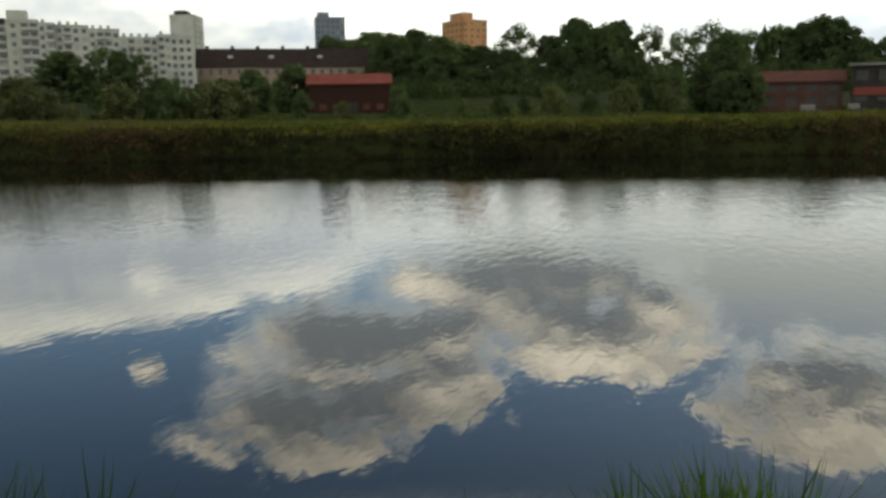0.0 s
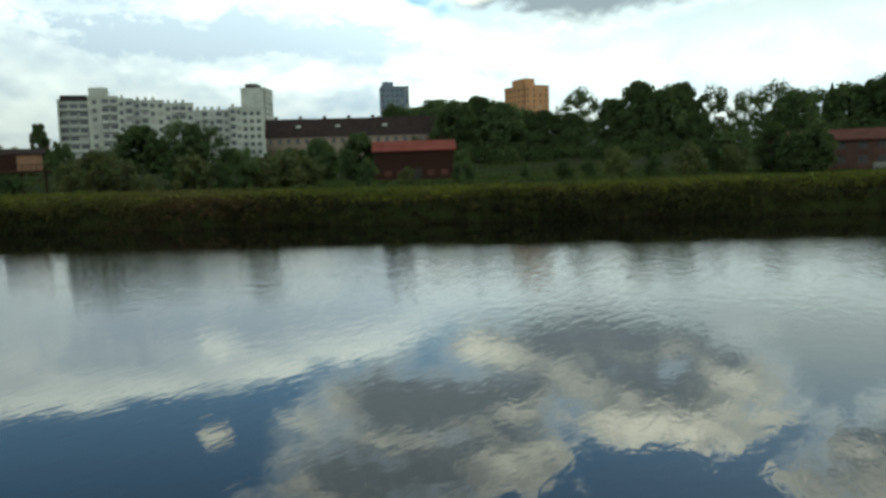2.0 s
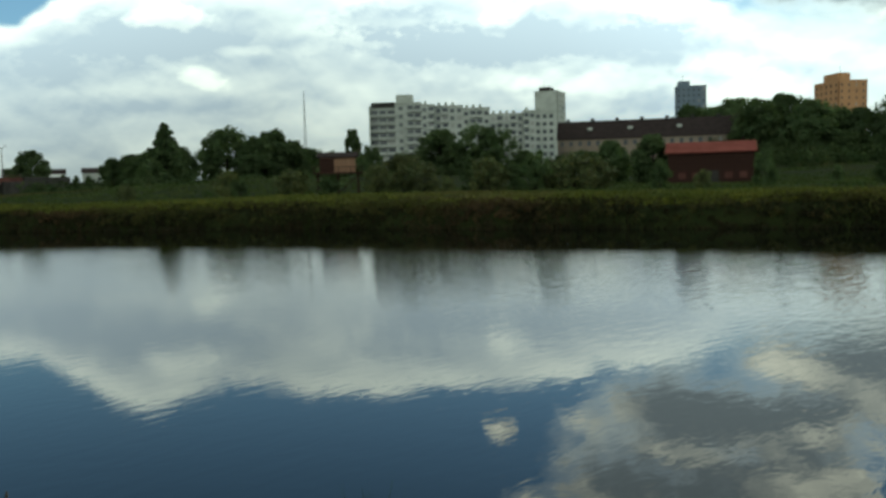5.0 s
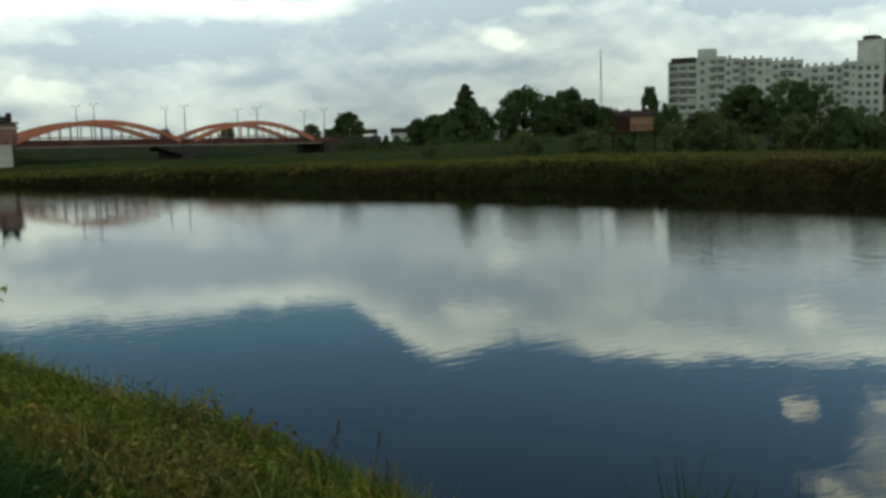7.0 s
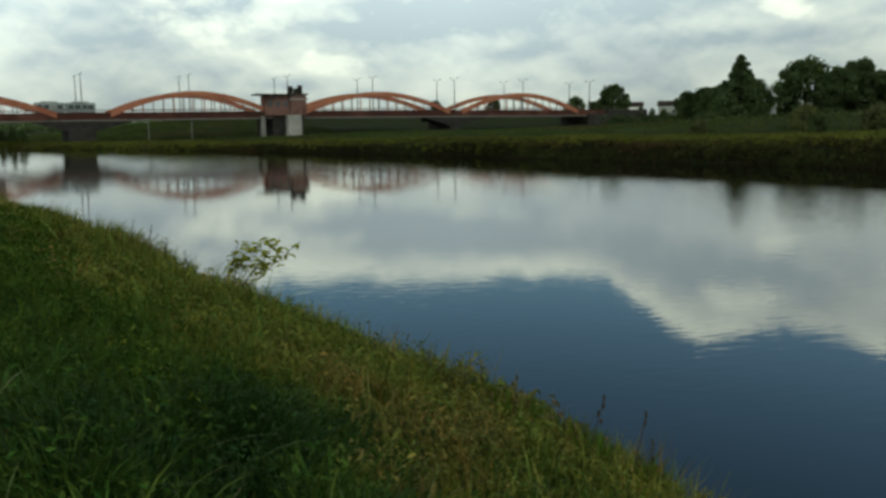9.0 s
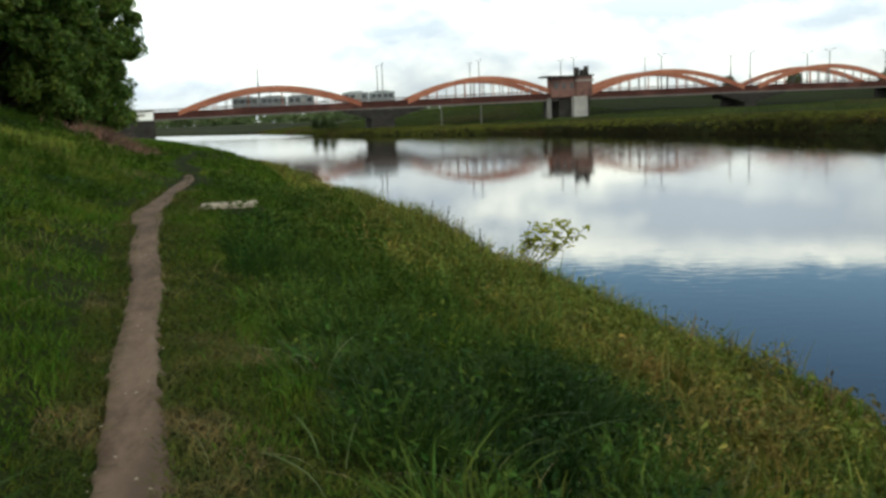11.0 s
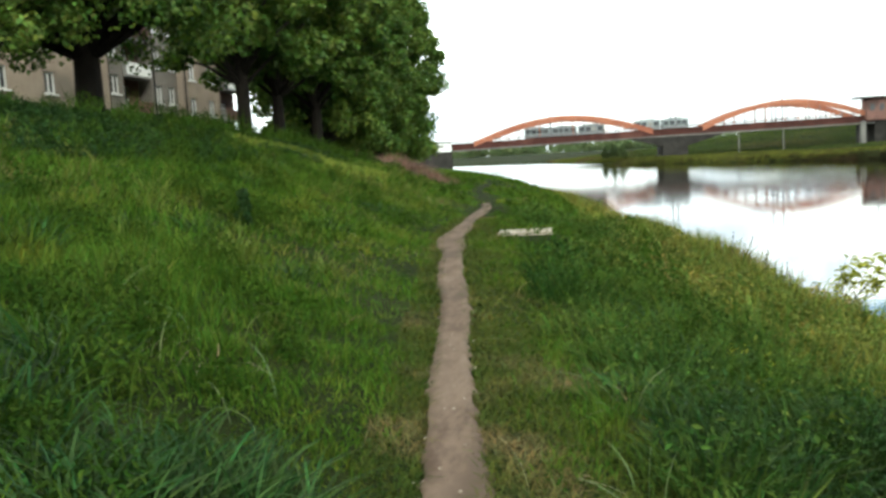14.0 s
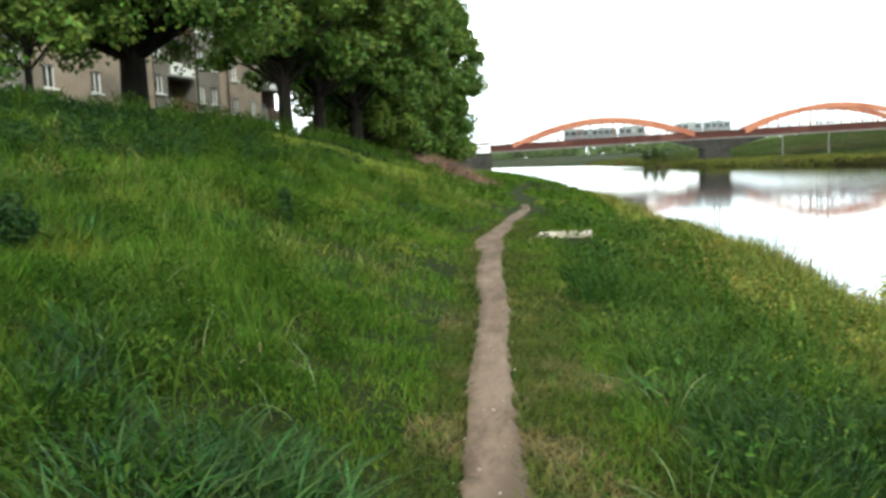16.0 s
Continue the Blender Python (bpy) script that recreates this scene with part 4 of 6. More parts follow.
M_CLUBWALL = material("dull red-brown brick", (0.045, 0.026, 0.021), (0.075, 0.042, 0.034), 0.6, 0.95, 0.2, c3=(0.05, 0.038, 0.032), ior=1.1)


def build_clubhouse():
    b = thing("clubhouse", "long low brick clubhouse with a red-brown roof", "building", facing(-16.3, 150, None))
    w, he, hr = 21.0, 4.9, 6.4
    storey_front(b, "front", w, he, 7, 2, M_CLUBWALL, 0.9, 1.5, 1.3, -w / 2, 0, glass=M_DARK)
    part("plinth", boxes((-w / 2, 0.02, -1.5, w / 2, 0.6, 0)), M_DARKCON, b)
    part("body", gable_walls(-w / 2 + 0.02, w / 2 - 0.02, 0.35, 8, -1.0, he, hr - 0.2), M_CLUBWALL, b)
    part("roof", gable_roof(-w / 2, w / 2, 0, 8, he, hr, 0.5), M_ROOFBROWN, b, "red-brown tiled roof")
    a = thing("annex", "dark annex with a pale flat roof and red wall", "building", facing(-23.0, 148, None))
    storey_front(a, "front", 12.0, 6.6, 4, 2, M_DARKCON, 1.4, 1.6, 1.5, -6.0, 0, glass=M_DARK)
    part("core", boxes((-5.98, 0.35, -1.0, 5.98, 8, 6.55)), M_DARKCON, a)
    part("roof_slab", boxes((-6.5, -0.6, 6.6, 6.5, 8.4, 6.95)), M_SOFFIT, a)
    part("red_panel", boxes((-5.6, -0.12, 2.2, 5.6, -0.02, 3.4)), M_ROOFRED, a)


build_clubhouse()


def build_trailer(az, dist, w, colour, label):
    t = thing("storage_trailer", label, "trailer", facing(az, dist, None))
    part("body", boxes((-w / 2, 0, 0.35, w / 2, 1.5, 1.3), bevel=0.12), colour, t)
    part("drawbar", boxes((w / 2, 0.7, 0.4, w / 2 + 0.9, 0.85, 0.5)), M_STEEL, t)
    for x in (-0.5, 0.5):
        bm = bmesh.new()
        bmesh.ops.create_cone(bm, cap_ends=True, segments=14, radius1=0.32, radius2=0.32, depth=0.2, matrix=pose(x, 0.05, 0.3, 90))
        part("wheel", bm, M_DARK, t)


build_trailer(-18.4, 144, 2.1, M_SOFFIT, "small pale trailer parked on the grass")
build_trailer(-20.9, 144, 1.6, M_SOFFIT, "small pale trailer beside the annex")


def build_hut():
    b = thing("raised_hut", "orange-brown boarded hut raised on dark posts", "hut", facing(33.45, 150, None))
    z = 3.7
    for x in (-3.4, 0, 3.4):
        for y in (0.2, 3.6):
            part("post", boxes((x - 0.15, y - 0.15, -0.8, x + 0.15, y + 0.15, z)), M_WOOD, b)
    part("floor", boxes((-4.1, -0.8, z, 4.1, 4.0, z + 0.25)), M_WOOD, b)
    part("body", boxes((-3.0, 0.06, z + 0.25, 3.0, 3.8, z + 3.0)), M_OCHREWOOD, b)
    for k in range(11):
        part("board", window_mesh(5.98, 0.235, M_OCHREWOOD, 0.0, 0.055), M_OCHREWOOD, b, m=Matrix.Translation((-2.99, 0, z + 0.25 + k * 0.25)))
    part("roof", gable_roof(-3.1, 3.1, 0, 3.9, z + 3.0, z + 3.7, 0.35, 0.14), M_ROOFDARK, b)
    # thin dark panel laid on as shade over the hut's left half
    part("shed_side", boxes((-3.06, -0.02, z + 0.3, -0.6, 0.0, z + 2.6)), M_WOOD, b, "dark panel for the hut's shaded half")
    part("rail", boxes((-4.1, -0.8, z + 1.1, 4.1, -0.7, z + 1.2)), M_WOOD, b)
    for x in (-4.05, -2.0, 0.05, 2.1, 4.0):
        part("rail_post", boxes((x - 0.05, -0.8, z + 0.25, x + 0.05, -0.7, z + 1.1)), M_WOOD, b)
    for x in (-3.4, 0.0):
        part("brace", swept(np.linspace(0, 3.4, 3), (-0.06, 0.06), lambda q: 0.4 + q * 0.85, lambda q: 0.55 + q * 0.85), M_WOOD, b, m=Matrix.Translation((x, 0.2, 0)) @ pose(0, 0, 0, 0, 0, -90))


M_OCHREWOOD = material("orange-brown boards", (0.125, 0.066, 0.036), (0.185, 0.1, 0.055), 1.2, 0.8, 0.2)
build_hut()


def build_far_house(az, dist, w, he, hr, mat):
    h = thing("far_house", "low pale house showing between far trees", "house", facing(az, dist), "houses behind the far trees")
    storey_front(h, "front", w, he, max(2, int(w / 4)), 1, mat, 1.0, 1.3, 1.3, -w / 2, 0)
    part("body", gable_walls(-w / 2 + 0.02, w / 2 - 0.02, 0.35, 8, 0, he, hr - 0.2), mat, h)
    part("roof", gable_roof(-w / 2, w / 2, 0, 8, he, hr, 0.4), M_ROOFDARK, h)


for row in ((48.0, 395, 13, 4.6, 6.4, M_FLATS), (50.6, 400, 10, 4.2, 6.0, M_WHITE), (46.8, 405, 9, 5.2, 7.4, M_FLATS), (52.6, 400, 9, 4.4, 6.2, M_FLATS)):
    build_far_house(*row)


def build_mast():
    t = thing("radio_mast", "tall thin lattice radio mast", "mast", facing(35.47, 600, 7.0))
    h = 61.0
    for sx, sy in ((-1, -1), (1, -1), (1, 1), (-1, 1)):
        part("leg", tube(bmesh.new(), [(sx * 2.2, sy * 2.2, 0), (sx * 0.8, sy * 0.8, 20), (sx * 0.45, sy * 0.45, 42)], [0.4, 0.32, 0.26], 4), M_STEEL, t)
    for z in np.linspace(3, 41, 14):
        r = float(np.interp(z, (0, 20, 42), (2.2, 0.8, 0.45)))
        part("cross_bar", boxes((-r, -r - 0.08, z - 0.1, r, -r + 0.08, z + 0.1)), M_STEEL, t)
    part("platform", boxes((-1.1, -1.1, 20, 1.1, 1.1, 20.6)), M_STEEL, t)
    part("aerial", tube(bmesh.new(), [(0, 0, 41.5), (0, 0, 52), (0, 0, h)], [0.5, 0.38, 0.2], 6), M_STEEL, t)
    spire(32.15, 520, 18.0, 9.0)
    spire(-15.85, 430, 23.5, 8.5)


def spire(az, dist, high, tip):
    s = thing("church_spire", "dark slender church spire above the trees", "spire", facing(az, dist, 7.0), "church spires")
    part("tower", boxes((-2, 0, 0, 2, 4, high)), M_BRICK, s)
    bm = bmesh.new()
    bmesh.ops.create_cone(bm, cap_ends=True, segments=8, radius1=2.4, radius2=0.1, depth=tip, matrix=Matrix.Translation((0, 2, high + tip / 2)))
    part("steeple", bm, M_ROOFDARK, s)


build_mast()


def build_dyke_house():
    """The plastered housing block behind the near dyke."""
    y0, z0 = -33.0, 5.6
    b = thing("housing_block", "three-storey beige plastered housing block with white windows", "apartment building", Matrix.Translation((-77.0, y0, z0)) @ pose(0, 0, 0, 0, 0, 180) @ Matrix.Translation((-47.0, 0, 0)))
    # the front looks to +y; local x runs from the near end (0) to the far end (47)
    for x0, w, mat, fwd, cols, bal, first in ((0.0, 14.1, M_GREYPLASTER, -0.6, 5, (), 2.4), (14.1, 13.9, M_PLASTER, 0.0, 3, (), 1.0), (28.0, 2.4, M_GREYPLASTER, 0.25, 1, (), 1.6),
                                              (30.4, 4.1, M_BRICK, 1.3, 1, (0,), 1.0), (34.5, 4.3, M_GREYPLASTER, 0.2, 2, (), 1.2), (38.8, 7.2, M_PLASTER, -0.3, 2, (), 0.4), (46.0, 5.0, M_BRICK, 0.5, 1, (0,), 0.4)):
        m = Matrix.Translation((0, fwd, 0))
        front = storey_front(b, "front", w, 11.5, cols, 4, mat, first, 1.15, 1.35, x0, 0, frames=True, m=m)
        hulk(b, "section", w, 11, 11.5, mat, x0, m=m)
        for r in range(4):
            for c in range(cols):
                part("sill", boxes((x0 + (c + 0.5) * w / cols - 0.7, fwd - 0.12, first - 0.13 + r * (11.5 - first * 0.4) / 4, x0 + (c + 0.5) * w / cols + 0.7, fwd, first - 0.02 + r * (11.5 - first * 0.4) / 4)), M_WHITE, front, m=Matrix.Translation((0, -fwd, 0)))
        if bal:
            for r in range(4):
                z = 0.1 + r * 2.775
                bal_o = part("balcony", boxes((x0 + 0.3, fwd - 1.3, z, x0 + w - 0.3, fwd, z + 0.15)), M_CONCRETE, b)
                part("balcony_front", boxes((x0 + 0.3, fwd - 1.3, z + 0.15, x0 + w - 0.3, fwd - 1.2, z + 1.05)), M_WHITE if r == 2 else M_BRICK, bal_o)
                for xx in (x0 + 0.3, x0 + w - 0.4):
                    part("balcony_cheek", boxes((xx, fwd - 1.2, z + 0.15, xx + 0.1, fwd, z + 1.05)), M_CONCRETE, bal_o)
        part("drainpipe", tube(bmesh.new(), [(x0 + 0.25, fwd - 0.12, 0), (x0 + 0.25, fwd - 0.12, 11.5)], [0.06, 0.06]), M_DARKCON, b)
    part("roof", gable_roof(0, 51.0, 0.3, 11.5, 11.5, 15.2, 0.5), M_ROOFDARK, b)


build_dyke_house()


def build_kiosk():
    """Stands on its own plinth where the road leaves the bridge."""
    k = thing("roadside_kiosk", "low white kiosk with a dark flat roof beside the bridge end", "kiosk", facing(100.0, 218, 5.7))
    part("plinth", boxes((-4.4, 0.2, -4.5, 4.4, 3.2, 0.0)), M_DARKCON, k)
    part("wall", boxes((-4.2, 0.0, 0.0, 4.2, 3.4, 2.2), bevel=0.05), M_WHITE, k)
    part("roof_slab", boxes((-4.7, -0.5, 2.2, 4.7, 3.9, 2.5), bevel=0.05), M_SOFFIT, k)
    for x in (-3.4, -1.2, 1.0):
        part("window", boxes((x, -0.05, 0.9, x + 1.3, 0.02, 1.6)), M_PANE, k)


build_kiosk()

# ---------------------------------------------------------------- trees and shrubs
def leaf_cloud(rng, centres, radii, per, size, flat=0.8, hollow=0.45, slim=0.36):
    """Folded leaves scattered through round clusters. Returns vertices and triangles."""
    n = len(centres) * per
    c = np.repeat(np.asarray(centres, float), per, 0)
    r = np.repeat(np.asarray(radii, float), per)
    d = rng.normal(size=(n, 3))
    d /= np.linalg.norm(d, axis=1)[:, None]
    k = hollow + (1 - hollow) * rng.random(n) ** 0.6
    p = c + d * (r * k)[:, None] * np.array((1, 1, flat))
    up = d * 0.6 + rng.normal(size=(n, 3)) * 0.55 + np.array((0, 0, 0.45))
    up /= np.linalg.norm(up, axis=1)[:, None]
    a = np.cross(up, rng.normal(size=(n, 3)))
    a /= np.linalg.norm(a, axis=1)[:, None]
    b = np.cross(up, a)
    s = size * (0.6 + 0.8 * rng.random(n))[:, None]
    fold = up * s * 0.18
    v = np.stack([p - a * s * 0.5, p + b * s * slim + fold, p + a * s * 0.55, p - b * s * slim + fold], 1).reshape(-1, 3)
    i = np.arange(n)[:, None] * 4
    t = np.concatenate([i + np.array((0, 1, 2)), i + np.array((0, 2, 3))], 1).reshape(-1, 3)
    return v, t


def tree_proto(name, label, seed, height, spread, base, trunk, clusters, per, size, mat, shape="round", group="", skirt=0, bough=(0.2, 0.4), flat=0.8):
    """A tree: tapered bent trunk, limbs that reach to the clusters, leaves."""
    rng = np.random.default_rng(seed)
    t = thing(name, label, "tree", group=group)
    lean = rng.normal(size=2) * (0.01 if shape == "round" else 0.004) * height
    bend = [(0, 0, -0.4), (lean[0] * 0.2, lean[1] * 0.2, height * 0.22), (lean[0] * 0.6, lean[1] * 0.6, height * 0.5), (lean[0], lean[1], height * 0.84)]
    bm = tube(bmesh.new(), bend, [trunk * 1.25, trunk * 0.9, trunk * 0.55, trunk * 0.12], 10)
    centres, radii = [], []
    for k in range(clusters):
        u = (k + 0.5) / clusters
        z = base + (height - base) * (0.06 + 0.9 * u)
        if shape == "round":
            w = spread * (math.sin(math.pi * min(0.97, (0.16 + 0.8 * u))) ** 0.65)
        elif shape == "cone":
            w = spread * (1.02 - u) ** 0.9
        else:
            w = spread * (math.sin(math.pi * (0.12 + 0.84 * u)) ** 0.5)
        ang = k * 2.39996 + rng.normal() * 0.35
        q = w * (0.25 + 0.75 * math.sqrt(rng.random()))
        rad = spread * rng.uniform(*bough) * (1.45 if shape == "column" else 1.2 * (1.12 - u) if shape == "cone" else 1.0)
        c = np.array((math.cos(ang) * q, math.sin(ang) * q, z - rad * 0.3 + rng.normal() * 0.3))
        centres.append(c)
        radii.append(rad)
        if k % 2 == 0:
            z0 = max(base * 0.75, z - q * 0.75 - 0.5)
            f = z0 / (height * 0.84)
            s = np.array((lean[0] * f, lean[1] * f, z0))
            mid = s * 0.45 + c * 0.55 + np.array((0, 0, 0.25 * q * 0.3))
            r0 = trunk * 0.38 * (1 - 0.6 * u)
            tube(bm, [tuple(s), tuple(mid), tuple(c)], [r0, r0 * 0.6, r0 * 0.2], 5)
    for k in range(skirt):                      # low hanging boughs
        ang = k * 2 * math.pi / skirt + rng.normal() * 0.15
        q = spread * rng.uniform(0.55, 0.8)
        c = np.array((math.cos(ang) * q, math.sin(ang) * q, base + rng.uniform(0.3, 1.0)))
        centres.append(c)
        radii.append(spread * rng.uniform(0.17, 0.24))
        s = np.array((0, 0, base + 1.6))
        tube(bm, [tuple(s), tuple(s * 0.4 + c * 0.6 + np.array((0, 0, 0.7))), tuple(c)], [trunk * 0.3, trunk * 0.2, trunk * 0.06], 5)
    part("trunk", bm, M_BARK, t)
    v, tr = leaf_cloud(rng, centres, radii, per, size, flat, 0.3)
    part("crown", tri_mesh("crown", v, tr, mat), mat, t)
    return t


def plant_trees(protos, rows, group):
    """rows: bearing, distance, top's elevation in degrees, width factor. The first of each kind is moved into place, the others copied."""
    used = set()
    rnd = random.Random(11)
    for az, dist, el, kind, wide in rows:
        proto, h = protos[kind]
        p = at_bearing(az, dist)
        top = EYE + dist * math.tan(radians(el))
        k = max(0.25, (top - p.z) / h)
        size = Vector((k * wide, k * wide, k)) if kind not in "sd" else Vector((k * wide * 0.72, k * wide * 0.72, k))
        m = Matrix.Translation(p) @ pose(0, 0, 0, 0, 0, rnd.uniform(0, 360))
        if kind in used:
            copy_thing(proto, m).scale = size
        else:
            used.add(kind)
            proto.matrix_basis = m
            proto.scale = size


FAR = "trees behind the far bank"
far_protos = {
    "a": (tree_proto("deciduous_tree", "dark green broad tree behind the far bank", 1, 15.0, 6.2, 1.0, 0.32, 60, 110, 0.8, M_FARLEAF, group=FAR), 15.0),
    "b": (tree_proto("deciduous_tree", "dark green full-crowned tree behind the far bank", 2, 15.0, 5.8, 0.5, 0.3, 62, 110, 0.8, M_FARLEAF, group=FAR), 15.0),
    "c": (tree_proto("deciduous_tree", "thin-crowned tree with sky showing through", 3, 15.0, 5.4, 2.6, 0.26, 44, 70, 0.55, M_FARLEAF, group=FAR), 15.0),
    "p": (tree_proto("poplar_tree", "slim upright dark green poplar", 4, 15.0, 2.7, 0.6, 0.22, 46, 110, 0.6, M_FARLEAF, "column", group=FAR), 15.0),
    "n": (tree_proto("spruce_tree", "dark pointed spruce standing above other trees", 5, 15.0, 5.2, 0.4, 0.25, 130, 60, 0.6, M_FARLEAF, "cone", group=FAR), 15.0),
    "s": (tree_proto("willow_shrub", "low pale green willow shrub on the meadow", 6, 4.0, 2.6, 0.1, 0.1, 24, 110, 0.34, M_WILLOW, group="shrubs on the far meadow"), 4.0),
    "d": (tree_proto("round_bush", "round dark green bush on the far meadow", 7, 4.0, 2.2, 0.05, 0.1, 24, 110, 0.34, M_FARLEAF, group="shrubs on the far meadow"), 4.0),
}
plant_trees(far_protos, (
    (44.1, 324, 4.34, "n", 1.15), (44.9, 340, 2.6, "a", 0.9), (43.2, 332, 2.7, "b", 0.9), (40.4, 340, 3.95, "a", 0.95), (38.6, 332, 3.3, "b", 0.9), (37.5, 340, 3.75, "a", 0.95),
    (36.3, 332, 3.0, "b", 1.0), (35.2, 356, 2.5, "b", 1.1), (33.9, 389, 2.3, "a", 1.0), (32.45, 405, 3.7, "p", 0.7), (31.3, 348, 2.2, "b", 1.2), (41.9, 373, 2.5, "c", 0.9),
    (26.8, 290, 3.5, "b", 1.25), (24.7, 290, 3.8, "c", 1.0), (23.7, 290, 3.55, "b", 0.8), (22.6, 290, 3.45, "c", 0.9), (25.6, 290, 2.4, "a", 1.0), (21.3, 290, 2.0, "b", 1.2), (29.0, 290, 1.9, "b", 1.5),
    (15.9, 175, 2.45, "b", 1.1), (13.3, 170, 2.75, "b", 1.1), (17.5, 190, 1.9, "a", 1.6), (19.3, 324, 1.6, "b", 1.7),
    (11.0, 348, 4.5, "a", 0.9), (9.6, 364, 4.3, "b", 1.0), (8.3, 348, 4.75, "b", 1.0), (6.9, 332, 4.65, "a", 1.0), (5.5, 348, 4.85, "b", 1.05), (4.0, 332, 4.45, "b", 1.0), (2.6, 340, 4.0, "a", 1.0), (1.3, 332, 3.8, "b", 1.0),
    (-0.8, 348, 5.05, "c", 1.0), (-0.4, 332, 3.6, "b", 1.0), (-2.9, 348, 4.35, "b", 0.9), (-4.7, 348, 5.35, "b", 0.9), (-6.3, 340, 5.0, "a", 0.9), (-7.2, 348, 5.15, "b", 0.8), (-3.8, 332, 3.6, "a", 1.0),
    (-9.2, 364, 4.75, "c", 1.0), (-8.3, 332, 3.2, "b", 1.0), (-11.0, 348, 4.4, "c", 0.9), (-12.9, 356, 4.85, "c", 1.15), (-13.9, 332, 4.3, "a", 1.0), (-15.2, 348, 4.3, "c", 1.1), (-16.8, 348, 4.55, "a", 1.0),
    (-18.1, 348, 4.6, "b", 0.9), (-19.3, 348, 5.0, "a", 1.1), (-21.0, 348, 3.7, "b", 1.1), (-22.6, 348, 3.6, "a", 1.1), (-24.5, 348, 3.9, "b", 1.1), (-12.6, 150, 2.45, "a", 0.85), (-9.6, 172, 2.0, "b", 1.2), (-13.9, 140, 1.9, "a", 1.0), (-10.6, 175, 2.2, "c", 0.9),
    (-15.0, 142, 2.4, "b", 0.8), (-26.5, 348, 4.0, "a", 1.2),
    (51.7, 348, 2.6, "b", 1.05), (50.0, 381, 0.95, "a", 1.0), (48.6, 381, 0.95, "b", 1.0), (47.2, 373, 2.1, "a", 1.1), (46.2, 373, 2.3, "b", 1.0), (54.1, 330, 1.9, "a", 0.9), (52.9, 372, 1.55, "b", 1.2), (49.3, 378, 0.9, "b", 0.9), (45.4, 352, 2.35, "b", 1.2), (50.8, 420, 1.2, "a", 1.4), (59.3, 360, 1.95, "b", 0.9), (63.0, 370, 1.75, "b", 0.9),
    (29.3, 150, 2.0, "s", 1.05), (27.9, 145, 1.4, "s", 1.1), (30.9, 142, 1.35, "s", 1.0), (23.7, 140, 1.6, "s", 1.15), (20.7, 135, 1.95, "d", 0.85), (22.0, 140, 1.2, "d", 1.0), (19.6, 138, 1.4, "s", 1.0), (31.25, 215, 2.55, "d", 0.9), (18.2, 128, 1.7, "s", 1.4), (16.9, 132, 1.4, "s", 1.3), (24.6, 145, 0.95, "d", 1.5),
    (12.9, 126, 1.15, "d", 0.9), (6.7, 128, 1.45, "d", 1.0), (0.2, 125, 0.65, "d", 1.2), (-3.2, 140, 1.3, "s", 0.9), (-7.6, 130, 1.35, "s", 0.9), (-10.2, 128, 1.2, "s", 0.9), (2.6, 142, 0.5, "d", 0.9), (10.3, 122, 0.4, "s", 1.0),
    (39.7, 128, 0.6, "d", 1.2), (36.4, 150, 1.1, "s", 1.5), (40.5, 145, 1.15, "s", 1.0), (34.0, 150, 0.7, "d", 1.4), (46.5, 150, 0.4, "s", 1.2), (-1.4, 150, 0.7, "d", 0.9), (-5.5, 150, 0.9, "d", 1.0), (26.4, 118, 0.5, "s", 0.8), (89.05, 268, 0.18, "d", 0.9), (88.0, 272, 0.25, "d", 1.0), (88.5, 275, 0.34, "d", 0.8),
), FAR)

# low growth under and between the far trees, its colour darkened for the shade there
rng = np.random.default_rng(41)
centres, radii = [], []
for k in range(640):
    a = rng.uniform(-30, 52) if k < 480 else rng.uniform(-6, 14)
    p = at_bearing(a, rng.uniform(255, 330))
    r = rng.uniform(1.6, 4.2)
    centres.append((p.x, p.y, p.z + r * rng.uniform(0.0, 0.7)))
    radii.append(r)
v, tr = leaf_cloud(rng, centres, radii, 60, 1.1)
tagged(new("undergrowth", tri_mesh("undergrowth", v, tr, M_UNDER)), "undergrowth darkened as shade beneath the trees behind the far bank", "bushes", kind="stuff")

rng = np.random.default_rng(43)
centres, radii = [], []
for k in range(420):
    a = rng.uniform(-29, 12) if k < 330 else rng.uniform(34, 47)
    p = at_bearing(a, rng.uniform(318, 345))
    centres.append((p.x, p.y, p.z + rng.uniform(1.0, 9.0 if a < 12 else 2.0)))
    radii.append(rng.uniform(1.5, 3.5 if a < 12 else 2.2))
v, tr = leaf_cloud(rng, centres, radii, 130, 0.6)
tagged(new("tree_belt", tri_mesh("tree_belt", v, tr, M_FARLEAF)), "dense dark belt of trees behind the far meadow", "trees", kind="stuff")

# woods far up the river, under and beyond the bridge, haze put into their colour
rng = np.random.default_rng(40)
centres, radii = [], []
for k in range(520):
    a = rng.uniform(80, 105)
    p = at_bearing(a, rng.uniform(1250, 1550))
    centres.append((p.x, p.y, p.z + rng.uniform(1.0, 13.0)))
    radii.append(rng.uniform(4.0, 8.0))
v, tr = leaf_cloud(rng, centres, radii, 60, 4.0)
tagged(new("far_woods", tri_mesh("far_woods", v, tr, M_HAZEWOOD)), "low far woods along the upstream bank", "woods", kind="stuff")

